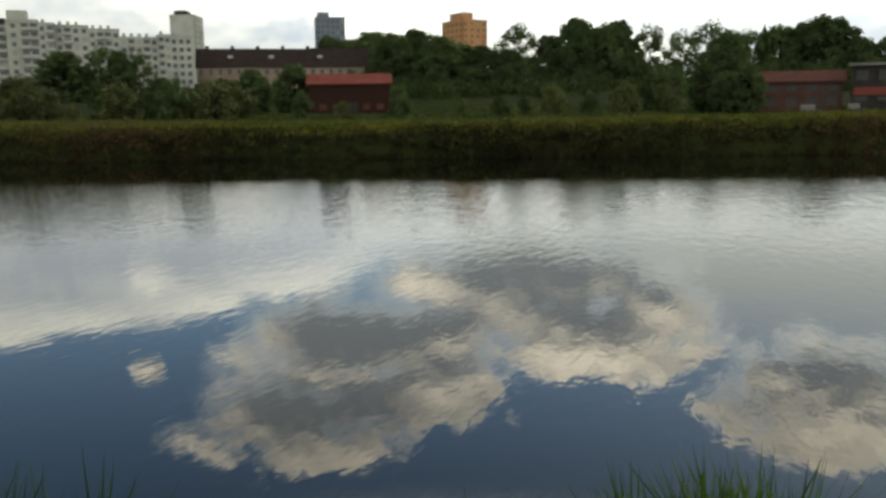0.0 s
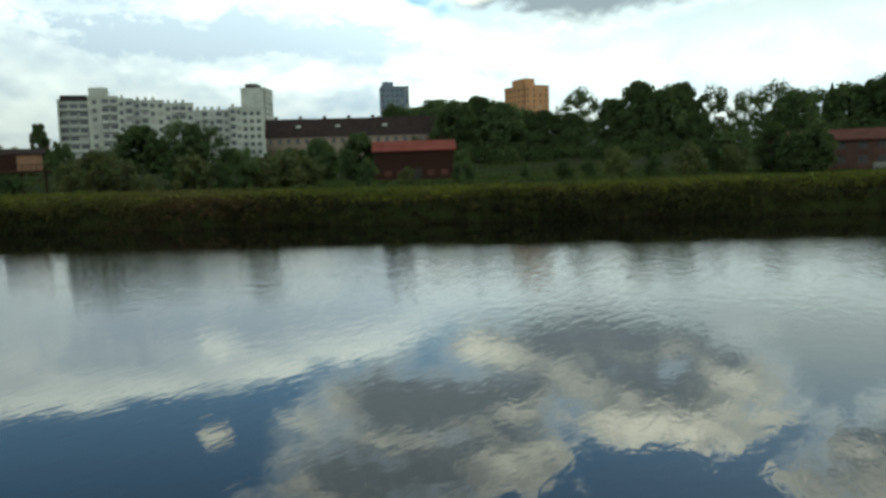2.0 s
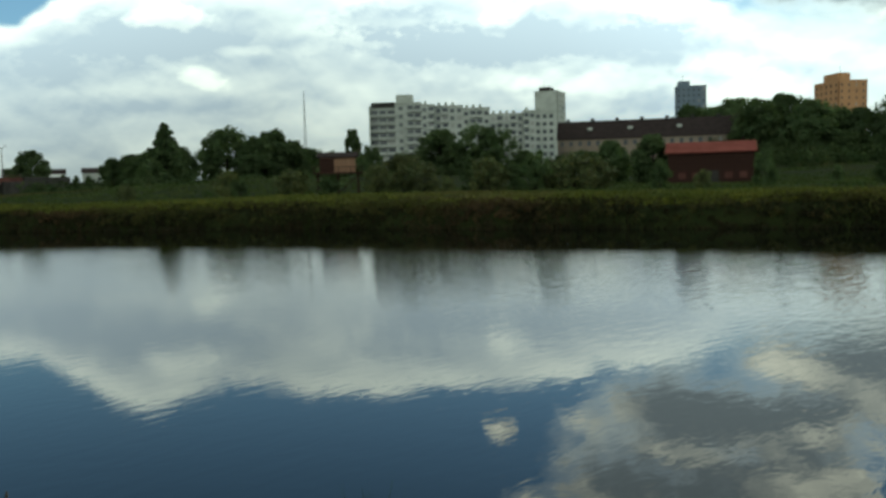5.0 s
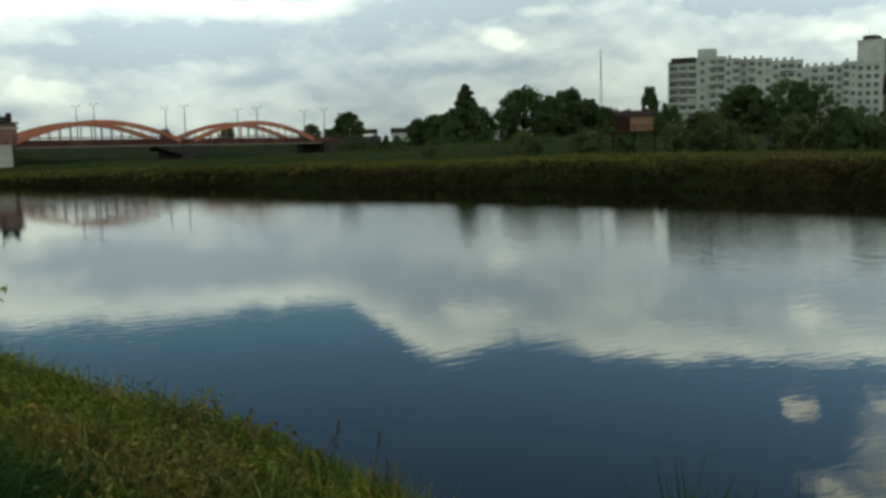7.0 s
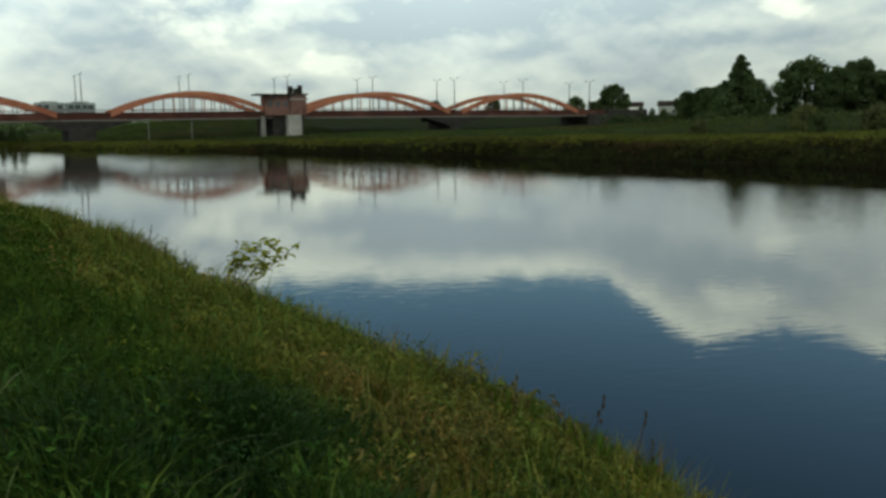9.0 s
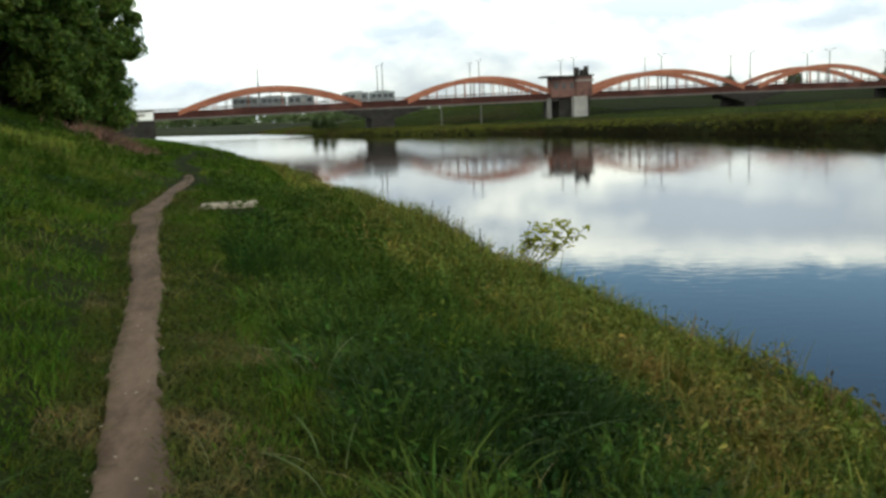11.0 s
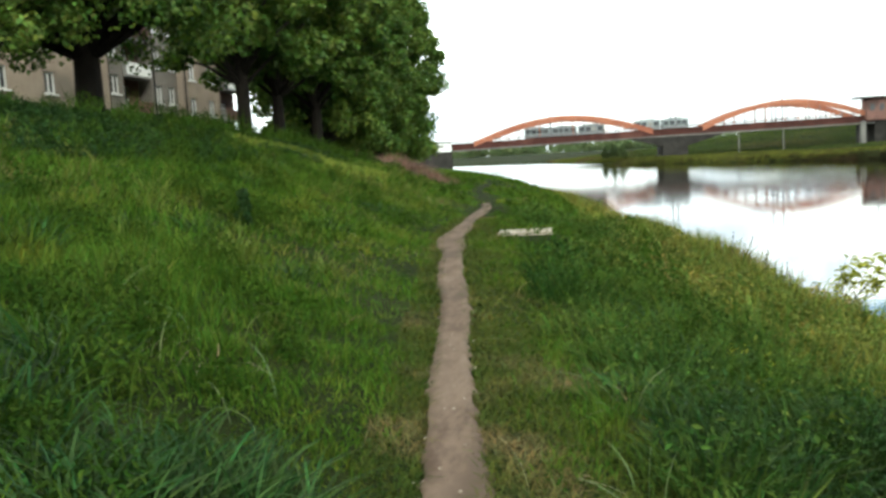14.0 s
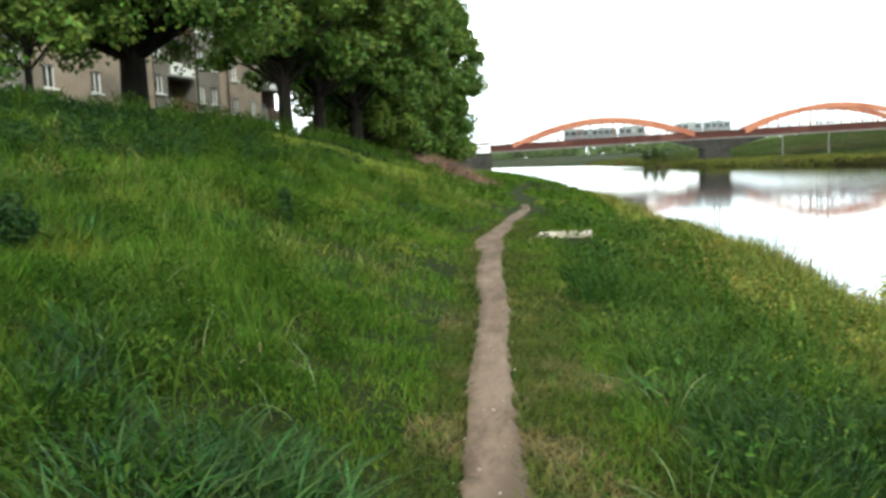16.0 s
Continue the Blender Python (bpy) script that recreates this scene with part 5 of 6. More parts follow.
# the row of maples on the near dyke
NEARROW = "maples along the near dyke"
near_protos = {
    "a": (tree_proto("maple_tree", "big maple with a dark trunk on the near dyke", 21, 19.0, 6.6, 2.5, 0.36, 320, 340, 0.17, M_LEAF, group=NEARROW, skirt=13, bough=(0.1, 0.21), flat=0.72), 19.0),
    "m": (tree_proto("maple_tree", "narrow-crowned maple with a bare lower trunk", 24, 19.0, 5.0, 3.8, 0.32, 190, 210, 0.3, M_LEAF, group=NEARROW, skirt=4, bough=(0.1, 0.22), flat=0.7), 19.0),
    "b": (tree_proto("maple_tree", "dense leafy maple on the near dyke", 22, 19.0, 5.4, 1.0, 0.34, 220, 300, 0.25, M_LEAF, group=NEARROW, skirt=8, bough=(0.1, 0.22), flat=0.75), 19.0),
    "t": (tree_proto("young_maple_tree", "slim young maple on the near dyke", 23, 12.0, 2.9, 1.3, 0.085, 80, 260, 0.15, M_LEAF, group=NEARROW, skirt=6, bough=(0.12, 0.26)), 12.0),
}


def plant_near():
    used = set()
    for az, dist, kind, k, turn in ((120.6, 29.0, "a", 1.0, 40), (126.2, 25.0, "t", 1.0, 0), (111.8, 46.0, "m", 1.0, 10), (109.7, 52.0, "m", 0.98, 200), (107.4, 57.0, "m", 1.0, 90), (107.2, 64.0, "b", 1.03, 120),
                                    (106.0, 69.0, "b", 0.99, 310), (104.8, 75.0, "b", 1.04, 250), (103.8, 82.0, "b", 1.09, 70), (103.1, 86.0, "b", 1.1, 150), (133.5, 27.0, "a", 1.0, 90)):
        proto, h = near_protos[kind]
        m = Matrix.Translation(at_bearing(az, dist) - Vector((0, 0, 0.1))) @ pose(0, 0, 0, 0, 0, turn)
        if kind in used:
            copy_thing(proto, m).scale = (k, k, k)
        else:
            used.add(kind)
            proto.matrix_basis = m


plant_near()

# ---------------------------------------------------------------- grass and weeds
def blades(rng, x, y, h, w, lean, sink=0.03, wind=None, joints=2, angle=None):
    """Arching blades at ground places. Returns vertices and triangles."""
    n = len(x)
    z = ground_z(x, y) - sink
    a = rng.uniform(0, 2 * math.pi, n) if angle is None else angle
    d = np.stack([np.cos(a), np.sin(a), np.zeros(n)], 1)
    if wind is not None:
        d = d + np.array(wind)
    s = rng.uniform(0, 2 * math.pi, n)
    side = np.stack([np.cos(s), np.sin(s), np.zeros(n)], 1) * (w / 2)[:, None]
    p = np.stack([x, y, z], 1)
    rows = []
    for k in range(joints + 1):
        u = k / joints
        q = p + np.stack([np.zeros(n), np.zeros(n), h * (u - 0.36 * np.minimum(lean, 2.2) * u ** 2.2)], 1) + d * (h * lean * 0.85 * u ** 1.9)[:, None]
        rows += [q] if k == joints else [q - side * (1 - 0.35 * u), q + side * (1 - 0.35 * u)]
    v = np.stack(rows, 1).reshape(-1, 3)
    m = 2 * joints + 1
    i = np.arange(n)[:, None] * m
    ts = []
    for k in range(joints - 1):
        o = 2 * k
        ts += [i + np.array((o, o + 1, o + 3)), i + np.array((o, o + 3, o + 2))]
    ts.append(i + np.array((m - 3, m - 2, m - 1)))
    return v, np.concatenate(ts, 1).reshape(-1, 3)


SLAB = (-20.05, -1.58)


def stuff(name, label, category, v, t, mat):
    return tagged(new(name, tri_mesh(name, v, t, mat)), label, category, kind="stuff")


def join(parts):
    vs, ts, o = [], [], 0
    for v, t in parts:
        vs.append(v), ts.append(t + o)
        o += len(v)
    return np.concatenate(vs), np.concatenate(ts)


def clumpy(rng, x0, x1, y0, y1, n, clump=0.0):
    """Places in a rectangle, drawn together into clumps by a factor."""
    x, y = rng.uniform(x0, x1, n), rng.uniform(y0, y1, n)
    if clump:
        x = x + clump * wave(x, y, 2.1)
        y = y + clump * wave(y, x, 2.3)
    return x, y


def meadow_height(x, y):
    """How tall the meadow stands: short by the path, tall by the water and in patches."""
    dist = np.abs(y - path_y(x))
    h = 0.17 + 0.08 * wave(x, y, 0.8) + 0.07 * wave(x + 9, y, 2.3) + 0.07 * wave(x, y + 4, 4.9)
    h = h + 0.16 * np.clip((dist - 1.0) / 3, 0, 1)
    right = np.clip(1.15 - (y - path_y(x)), 0, 1) * (y > path_y(x))
    h = h * (1 - 0.6 * right)
    edge = np.clip(1.6 - (near_shore(x) - y), 0, 1.6) / 1.6
    h = h * np.clip(0.34 + (dist - 0.16) / 0.5, 0.34, 1) + 0.22 * edge * (x < -4)
    return np.clip(h, 0.05, 0.8)


def gold_width(x):
    """How broad the yellowing strip along the water is."""
    return np.interp(x, (-60, -40, -25, -14, -9, -5, -2.5), (1.5, 2.6, 4.0, 4.6, 4.2, 3.2, 2.0))


def gold_edge(x, y):
    """The same with an uneven border."""
    return gold_width(x) + 0.8 * wave(x, y, 0.9) + 0.5 * wave(x + 4, y, 2.1)


rng = np.random.default_rng(5)
made = []
for x0, x1, y0, y1, n, w, tall in ((-9, 2, -8, 6.2, 150000, 0.0105, 0.75), (-26, -9, -17, 6.0, 105000, 0.016, 0.8), (-48, -26, -22, 5.0, 45000, 0.03, 0.9), (-130, -48, -36, 3.0, 34000, 0.075, 1.1), (2, 6, -8, 6.2, 42000, 0.0105, 0.75), (6, 16, -14, 6.2, 24000, 0.016, 0.9)):
    x, y = clumpy(rng, x0, x1, y0, y1, n, 0.12)
    ok = ((near_shore(x) - y > 0.0) | (y > far_shore(x))) & (np.hypot((x - SLAB[0] - 0.3) / 1.3, (y - SLAB[1]) / 0.85) > 1) & (np.abs(y - path_y(x)) > np.where(x > -31, 0.15 + 0.05 * rng.random(n), 0)) & (y > np.interp(x, CREST_X, CREST_Y) - 3)
    shore, side = near_shore(x) - y, y - path_y(x)
    ok &= ~((side > 0.1) & (side < 0.75 + 0.25 * wave(x, y, 1.7)) & (x > -15) & (rng.random(n) < 0.7))
    ok &= ~((y - np.interp(x, CREST_X, CREST_Y) < 4.5) & (x > -50) & (rng.random(n) < 0.86))
    ok &= ~((shore > -1) & (rng.random(n) < 0.75 * np.clip((gold_edge(x, y) + 0.9 - shore) / 2.2, 0, 1))) & ~((side > 1.1) & (shore > 0.3) & (x > -14) & (rng.random(n) < 0.72))
    x, y = x[ok], y[ok]
    k = len(x)
    h = meadow_height(x, y) * rng.uniform(0.55, 1.35, k) * tall * np.clip((y - np.interp(x, CREST_X, CREST_Y) - 1) / 4, 0.35, 1)
    made.append(blades(rng, x, y, h, w * rng.uniform(0.6, 1.4, k), rng.uniform(0.2, 1.0, k), wind=(-0.07, 0.03, 0)))
v, t = join(made)
stuff("meadow_grass", "green meadow grass on the near bank", "grass", v, t, M_GRASS)


def tussocks(rng, x, y, r, per, high, w, joints=3):
    """Domed tussocks: blades that spread from each centre, longest in the middle and bending outwards."""
    n = len(x) * per
    a, q = rng.uniform(0, 6.283, n), np.sqrt(rng.random(n))
    rr = np.repeat(r, per)
    h = np.repeat(high, per) * (1.08 - 0.72 * q * q) * rng.uniform(0.6, 1.15, n)
    return blades(rng, np.repeat(x, per) + np.cos(a) * q * rr, np.repeat(y, per) + np.sin(a) * q * rr, h, w * rng.uniform(0.6, 1.4, n), 0.15 + 0.75 * q + rng.uniform(0, 0.45, n), joints=joints, angle=a + rng.normal(size=n) * 0.5)


# tussocks that make the meadow lumpy: two kinds, green and seeding olive
M_SEEDING = material("seeding olive grass", (0.046, 0.070, 0.010), (0.105, 0.118, 0.024), 0.9, 0.8, 0.0, island=0.4, leafy=0.15, c3=(0.13, 0.10, 0.04), ior=1.2)
for name, label, mat, share, seed in (("grass_tussocks", "domed green tussocks in the meadow", M_GRASS, 0.56, 61), ("seeding_tussocks", "olive tussocks of seeding grass in the meadow", M_SEEDING, 0.44, 62)):
    rng = np.random.default_rng(seed)
    made = []
    for x0, x1, y0, y1, n, r0, r1, per, high, w in ((-10, -1.5, -8, 5.2, 900, 0.14, 0.34, 62, 0.36, 0.010), (-26, -10, -13, 4.6, 1700, 0.18, 0.45, 44, 0.42, 0.017), (-50, -26, -17, 3.2, 1100, 0.25, 0.6, 30, 0.46, 0.034)):
        k = int(n * share)
        x, y = rng.uniform(x0, x1, k), rng.uniform(y0, y1, k)
        shore, side = near_shore(x) - y, y - path_y(x)
        patch = wave(x + 2, y - 1, 0.45)
        ok = (shore > gold_edge(x, y) * 0.75) & (np.abs(side) > 0.62) & ~((side > 0) & ((side < 1.25) | (rng.random(k) < 0.6))) & (np.hypot(x - SLAB[0], y - SLAB[1]) > 1.5) & (y > np.interp(x, CREST_X, CREST_Y) + 4.0)
        ok &= rng.random(k) < np.clip(0.55 + 0.7 * (patch if mat is M_GRASS else -patch), 0.08, 1)
        x, y = x[ok], y[ok]
        f = rng.uniform(0.6, 1.2, len(x)) * np.clip(np.abs(y - path_y(x)) / 2.2, 0.35, 1)
        made.append(tussocks(rng, x, y, rng.uniform(r0, r1, len(x)), per, high * f, w))
    v, t = join(made)
    stuff(name, label, "grass", v, t, mat)
rng = np.random.default_rng(6)

# coarse dark tufts; bearing, elevation from the eye, radius
PLACED = ((117.5, -17.0, 0.5), (113.5, -18.0, 0.5), (120.5, -18.5, 0.5), (115.5, -16.2, 0.35), (118.8, -20.5, 0.5), (111.3, -19.5, 0.4), (122.0, -16.5, 0.35), (115.3, -20.5, 0.5), (84.5, -17.5, 0.4), (80.5, -20.5, 0.45), (83.0, -13.5, 0.4), (76.0, -18.0, 0.5))
made = []
tufts = [(*from_eye(a, e, 0.2).xy, r) for a, e, r in PLACED]
tufts += [(-4.2, -2.9, 0.55), (-3.7, -2.2, 0.4), (-7.4, 1.6, 0.55), (-6.6, 1.9, 0.45), (-5.2, 0.7, 0.3), (-8.6, 0.9, 0.4), (-12.0, 2.1, 0.5), (-17.0, -7.6, 0.5), (-14.6, -6.3, 0.3), (-10.0, 2.6, 0.5), (-8.5, -6.4, 0.5)]
tufts += [(rng.uniform(-7.5, -2.8), rng.uniform(0.8, 4.0), rng.uniform(0.3, 0.5)) for k in range(6)]
tufts += [(rng.uniform(-24, -5), rng.uniform(-12, 4), rng.uniform(0.25, 0.5)) for k in range(40)]
for x, y, r in tufts:
    if abs(y - float(path_y(x))) < r + 0.35 or near_shore(x) - y < 0.3 or y < np.interp(x, CREST_X, CREST_Y) + 3.5:
        continue
    n = int(430 * r * (1 if x > -10 else 0.6))
    a, q = rng.uniform(0, 6.283, n), r * np.sqrt(rng.random(n)) * 0.8
    made.append(blades(rng, x + np.cos(a) * q, y + np.sin(a) * q, rng.uniform(0.13, 0.42, n) * (0.6 + r), rng.uniform(0.010, 0.020, n) * (1 if x > -10 else 1.4),
                       rng.uniform(0.2, 1.1, n) + 0.5 * q / r, joints=5, angle=a + rng.normal(size=n) * 0.7))
v, t = join(made)
M_COARSE = material("blue-green coarse grass", (0.009, 0.028, 0.006), (0.030, 0.062, 0.014), 1.2, 0.6, 0.0, island=0.7, leafy=0.12, ior=1.2)
stuff("coarse_tufts", "blue-green coarse tufts of long bent grass", "grass", v, t, M_COARSE)

# yellowing growth along the water
made = []
for x0, x1, n, w in ((-11, 2.5, 20000, 0.013), (-30, -11, 40000, 0.02), (-75, -30, 24000, 0.05)):
    x = rng.uniform(x0, x1, n)
    d = rng.random(n) ** 1.1 * (gold_width(x) + 0.5)
    keep = rng.random(n) < np.clip(0.65 + 0.7 * wave(x * 0.9, d * 2, 0.9), 0.1, 1) * np.clip((-x - 1.0) / 4, 0.12, 1)
    x, d = x[keep], d[keep]
    k = len(x)
    made.append(blades(rng, x, near_shore(x) - d, rng.uniform(0.18, 0.62, k) * (1.1 - d * 0.13) * (1 + 0.4 * wave(x, d, 0.8) + 0.35 * wave(x + 5, d, 2.6)), w * rng.uniform(0.6, 1.5, k), rng.uniform(0.2, 0.9, k)))
v, t = join(made)
stuff("bank_plants", "yellow-green plants along the water's edge", "plants", v, t, M_YELLOW)

# broad leaves among the grass
def leafy_weeds(rng, x, y, high, size, per):
    n = len(x)
    z = ground_z(x, y)
    c = np.stack([x, y, z + high * 0.55], 1)
    return leaf_cloud(rng, c, high * 0.6, per, size * 1.25, 1.0, 0.2, 0.17)


made = []
for x0, x1, y0, y1, n, size, per in ((-11, 1, -8, 5.6, 1300, 0.034, 26), (-26, -11, -14, 5.4, 2000, 0.05, 24), (-60, -26, -18, 4.0, 1600, 0.12, 16)):
    x, y = rng.uniform(x0, x1, n), rng.uniform(y0, y1, n)
    keep = (np.abs(y - path_y(x)) > 0.5) & (near_shore(x) - y > 0.2) & (rng.random(n) < np.clip(0.35 + 0.7 * wave(x + 3, y, 0.7), 0.06, 1))
    x, y = x[keep], y[keep]
    made.append(leafy_weeds(rng, x, y, rng.uniform(0.18, 0.42, len(x)), size, per))
v, t = join(made)
stuff("broad_weeds", "dark green nettles and dock among the grass", "weeds", v, t, M_WEED)

# mounds of leafy growth on both sides of the path
made = []
for x0, x1, y0, y1, n, size, per in ((-10, -2, 3.4, 6.0, 60, 0.035, 300), (-24, -10, 2.4, 5.6, 120, 0.05, 220), (-50, -24, -1, 4.6, 110, 0.11, 80)):
    x, y = rng.uniform(x0, x1, n), rng.uniform(y0, y1, n)
    keep = (np.abs(y - path_y(x)) > 0.9) & (near_shore(x) - y > 0.4)
    x, y = x[keep], y[keep]
    keep = near_shore(x) - y < gold_width(x)
    x, y = x[keep], y[keep]
    r = rng.uniform(0.2, 0.42, len(x)) * (1 if x0 > -24 else 1.5)
    c = np.stack([x, y, ground_z(x, y) + r * 0.25], 1)
    made.append(leaf_cloud(rng, c, r, per, size, 0.75, 0.55))
v, t = join(made)
stuff("leafy_mounds", "rounded mounds of leafy weeds on the bank", "weeds", v, t, M_MOUND)

# a strip of yellow grass that climbs the slope from the brushwood to the crest
n = 9000
reach = np.arange(24.0, 90.0, 0.25)
bearing, line = np.linspace(103.2, 113.0, 40), []
for a in bearing:
    rise = np.degrees(np.arctan2(ground_z(-np.sin(np.radians(a)) * (reach + ARM), np.cos(np.radians(a)) * (reach + ARM)) + 0.3 - EYE, reach))
    want = np.interp(a, (103.2, 103.8, 106.0, 108.8, 113.0), (-0.75, -0.55, 0.05, 1.15, 2.4))
    hit = np.nonzero(rise >= want)[0]
    line.append(reach[hit[0]] if len(hit) else reach[np.argmax(rise)])
a = rng.uniform(103.2, 113.0, n)
reach = np.interp(a, bearing, line) + rng.normal(size=n) * 0.5
x, y = -np.sin(np.radians(a)) * (reach + ARM), np.cos(np.radians(a)) * (reach + ARM)
v, t = blades(rng, x, y, rng.uniform(0.2, 0.5, n), rng.uniform(0.025, 0.06, n), rng.uniform(0.2, 0.9, n))
M_CHARLOCK = material("yellow-flowering grass", (0.085, 0.115, 0.018), (0.15, 0.16, 0.028), 1.0, 0.75, 0.0, island=0.5, leafy=0.3, c3=(0.10, 0.125, 0.02), ior=1.25)
stuff("crest_grass", "strip of yellow-flowering grass below the dyke's crest", "grass", v, t, M_CHARLOCK)

# nettles along the crest of the near dyke, coloured dark for the maples' shade
n = 9000
x = -8 - rng.random(n) ** 1.5 * 52
y = np.interp(x, CREST_X, CREST_Y) + rng.random(n) ** 1.1 * 6.5 * np.clip((x + 62) / 30, 0.5, 1) + 0.3
keep = rng.random(n) < np.clip(0.65 + 0.6 * wave(x, y, 0.6), 0.15, 1)
v, t = leafy_weeds(rng, x[keep], y[keep], rng.uniform(0.16, 0.36, keep.sum()), 0.08, 26)
stuff("crest_nettles", "nettles along the dyke's crest, darkened for tree shade", "weeds", v, t, M_TUFT)

# dry bent stalks
n = 520
x, y = rng.uniform(-24, 1, n), rng.uniform(-11, 5.6, n)
keep = (np.abs(y - path_y(x)) > 0.3) & (near_shore(x) - y > 0.2)
x, y = x[keep], y[keep]
for a, e in ((116.8, -9.8), (115.2, -10.6), (118.0, -11.0), (79.0, -16.0), (76.0, -19.0), (81.0, -22.0)):      # fallen bundles
    p = from_eye(a, e, 0.1)
    x, y = np.append(x, p.x + rng.normal(size=10) * 0.22), np.append(y, p.y + rng.normal(size=10) * 0.22)
v, t = blades(rng, x, y, rng.uniform(0.2, 0.42, len(x)), rng.uniform(0.004, 0.008, len(x)), rng.uniform(1.0, 2.2, len(x)), joints=5)
stuff("dry_stalks", "pale dry bent grass stalks", "grass", v, t, M_STRAW)

# far bank: dark growth at the water, grass on top, meadow behind
made = []
n = 26000
x = rng.uniform(-175, 75, n)
g = rng.random(n) ** 1.3 * 5.0 * np.interp(x, (-115, -75), (0.3, 1.0)) - 0.5
made.append(blades(rng, x, far_shore(x) + g, rng.uniform(0.35, 0.95, n) * (0.85 + 0.35 * wave(x, g, 0.23)), rng.uniform(0.06, 0.16, n), rng.uniform(0.2, 0.9, n), 0.1))
v, t = join(made)
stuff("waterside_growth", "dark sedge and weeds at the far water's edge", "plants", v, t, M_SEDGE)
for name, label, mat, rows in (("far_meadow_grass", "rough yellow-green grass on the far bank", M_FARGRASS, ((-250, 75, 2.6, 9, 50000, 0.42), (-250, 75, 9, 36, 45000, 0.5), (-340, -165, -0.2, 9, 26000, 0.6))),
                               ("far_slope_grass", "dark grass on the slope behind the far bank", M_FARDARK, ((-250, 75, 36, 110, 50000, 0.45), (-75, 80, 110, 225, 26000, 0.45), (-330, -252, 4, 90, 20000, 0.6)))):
    made = []
    for x0, x1, g0, g1, n, h in rows:
        x, g = rng.uniform(x0, x1, n), rng.uniform(g0, g1, n)
        made.append(blades(rng, x, far_shore(x) + g, h * rng.uniform(0.5, 1.3, n) * (1 + 0.3 * wave(x, g, 0.3)), rng.uniform(0.10, 0.23, n) * (1 + g1 / 150), rng.uniform(0.2, 0.9, n), 0.08))
    v, t = join(made)
    stuff(name, label, "grass", v, t, mat)

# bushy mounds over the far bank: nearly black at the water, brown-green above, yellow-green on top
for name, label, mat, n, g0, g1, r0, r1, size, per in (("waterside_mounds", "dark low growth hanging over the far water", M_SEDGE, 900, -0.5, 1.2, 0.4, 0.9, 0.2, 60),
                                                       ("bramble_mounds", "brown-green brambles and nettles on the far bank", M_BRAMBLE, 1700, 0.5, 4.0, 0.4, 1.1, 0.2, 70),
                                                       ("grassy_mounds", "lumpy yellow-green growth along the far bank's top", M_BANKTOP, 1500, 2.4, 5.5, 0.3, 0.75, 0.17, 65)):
    x, g = rng.uniform(-230, 72, n), rng.uniform(g0, g1, n)
    if mat is M_BANKTOP:                       # upstream it reaches down to the water
        g = np.where((x < -85) & (rng.random(n) < 0.6), rng.uniform(0.5, 3.0, n), g)
    keep = rng.random(n) < np.clip(0.75 + 0.5 * wave(x, g, 0.17), 0.2, 1) * (1.0 if mat is M_BANKTOP else np.interp(x, (-115, -75), (0.35, 1.0)))
    x, g = x[keep], g[keep]
    r = rng.uniform(r0, r1, len(x)) * (0.9 + 0.3 * wave(x, g, 0.11)) * np.clip((x + 330) / 160, 0.6, 1)
    y = far_shore(x) + g
    c = np.stack([x, y, ground_z(x, y) + r * 0.15], 1)
    v, t = leaf_cloud(rng, c, r, per, size, 0.7, 0.5)
    stuff(name, label, "plants", v, t, mat)

# uneven leafy growth on the near bank, from the path down to the water
for name, label, mat, rows in (("bank_nettles", "dark leafy nettles in clumps on the near bank", M_WEED, ((-9.5, -2.4, 0.9, 3.6, 60, 0.18, 0.38, 0.031, 330), (-16, -9.5, 0.6, 5.2, 90, 0.22, 0.44, 0.05, 240), (-34, -16, 0.4, 4.6, 240, 0.25, 0.5, 0.085, 150), (-60, -9, -19, -10, 420, 0.3, 0.6, 0.09, 140), (-9, -3.2, -6.5, -1.6, 70, 0.14, 0.3, 0.038, 260), (-24, -9, -10, -4, 110, 0.15, 0.35, 0.055, 200))),
                               ("bank_herbs", "yellow-green herbs in uneven clumps by the water", M_MOUND, ((-9.5, -2.0, 2.2, 6.1, 210, 0.16, 0.38, 0.048, 120), (-16, -9.5, 1.6, 5.9, 190, 0.22, 0.5, 0.07, 130), (-40, -16, 1.4, 5.5, 420, 0.25, 0.55, 0.085, 150), (-62, -40, -3, 2.5, 90, 0.25, 0.6, 0.12, 110)))):
    made = []
    for x0, x1, y0, y1, n, r0, r1, size, per in rows:
        x, y = rng.uniform(x0, x1, n), rng.uniform(y0, y1, n)
        keep = (near_shore(x) - y > -0.05) & ((near_shore(x) - y < gold_edge(x, y) - 0.2 + rng.normal(size=n) * 0.9) == (mat is M_MOUND)) & (np.abs(y - path_y(x)) > 1.0) & (rng.random(n) < np.clip(0.6 + 0.8 * wave(x, y + len(made), 0.55), 0.08, 1)) & (y > np.interp(x, CREST_X, CREST_Y) + 0.9) & (np.hypot(x + 18.9, y + 1.5) > 2.2)
        x, y = x[keep], y[keep]
        r = rng.uniform(r0, r1, len(x))
        c = np.stack([x, y, ground_z(x, y) + r * 0.6], 1)
        made.append(leaf_cloud(rng, c, r, per, size * 1.3, 0.95, 0.35, 0.17))
        k = len(x) * 26
        xx, yy = np.repeat(x, 26) + rng.normal(size=k) * 0.2, np.repeat(y, 26) + rng.normal(size=k) * 0.2
        made.append(blades(rng, xx, yy, np.repeat(r, 26) * rng.uniform(1.0, 2.3, k), rng.uniform(0.25, 0.5, k) * size, rng.uniform(0.1, 0.9, k), joints=3))
    v, t = join(made)
    stuff(name, label, "weeds", v, t, mat)

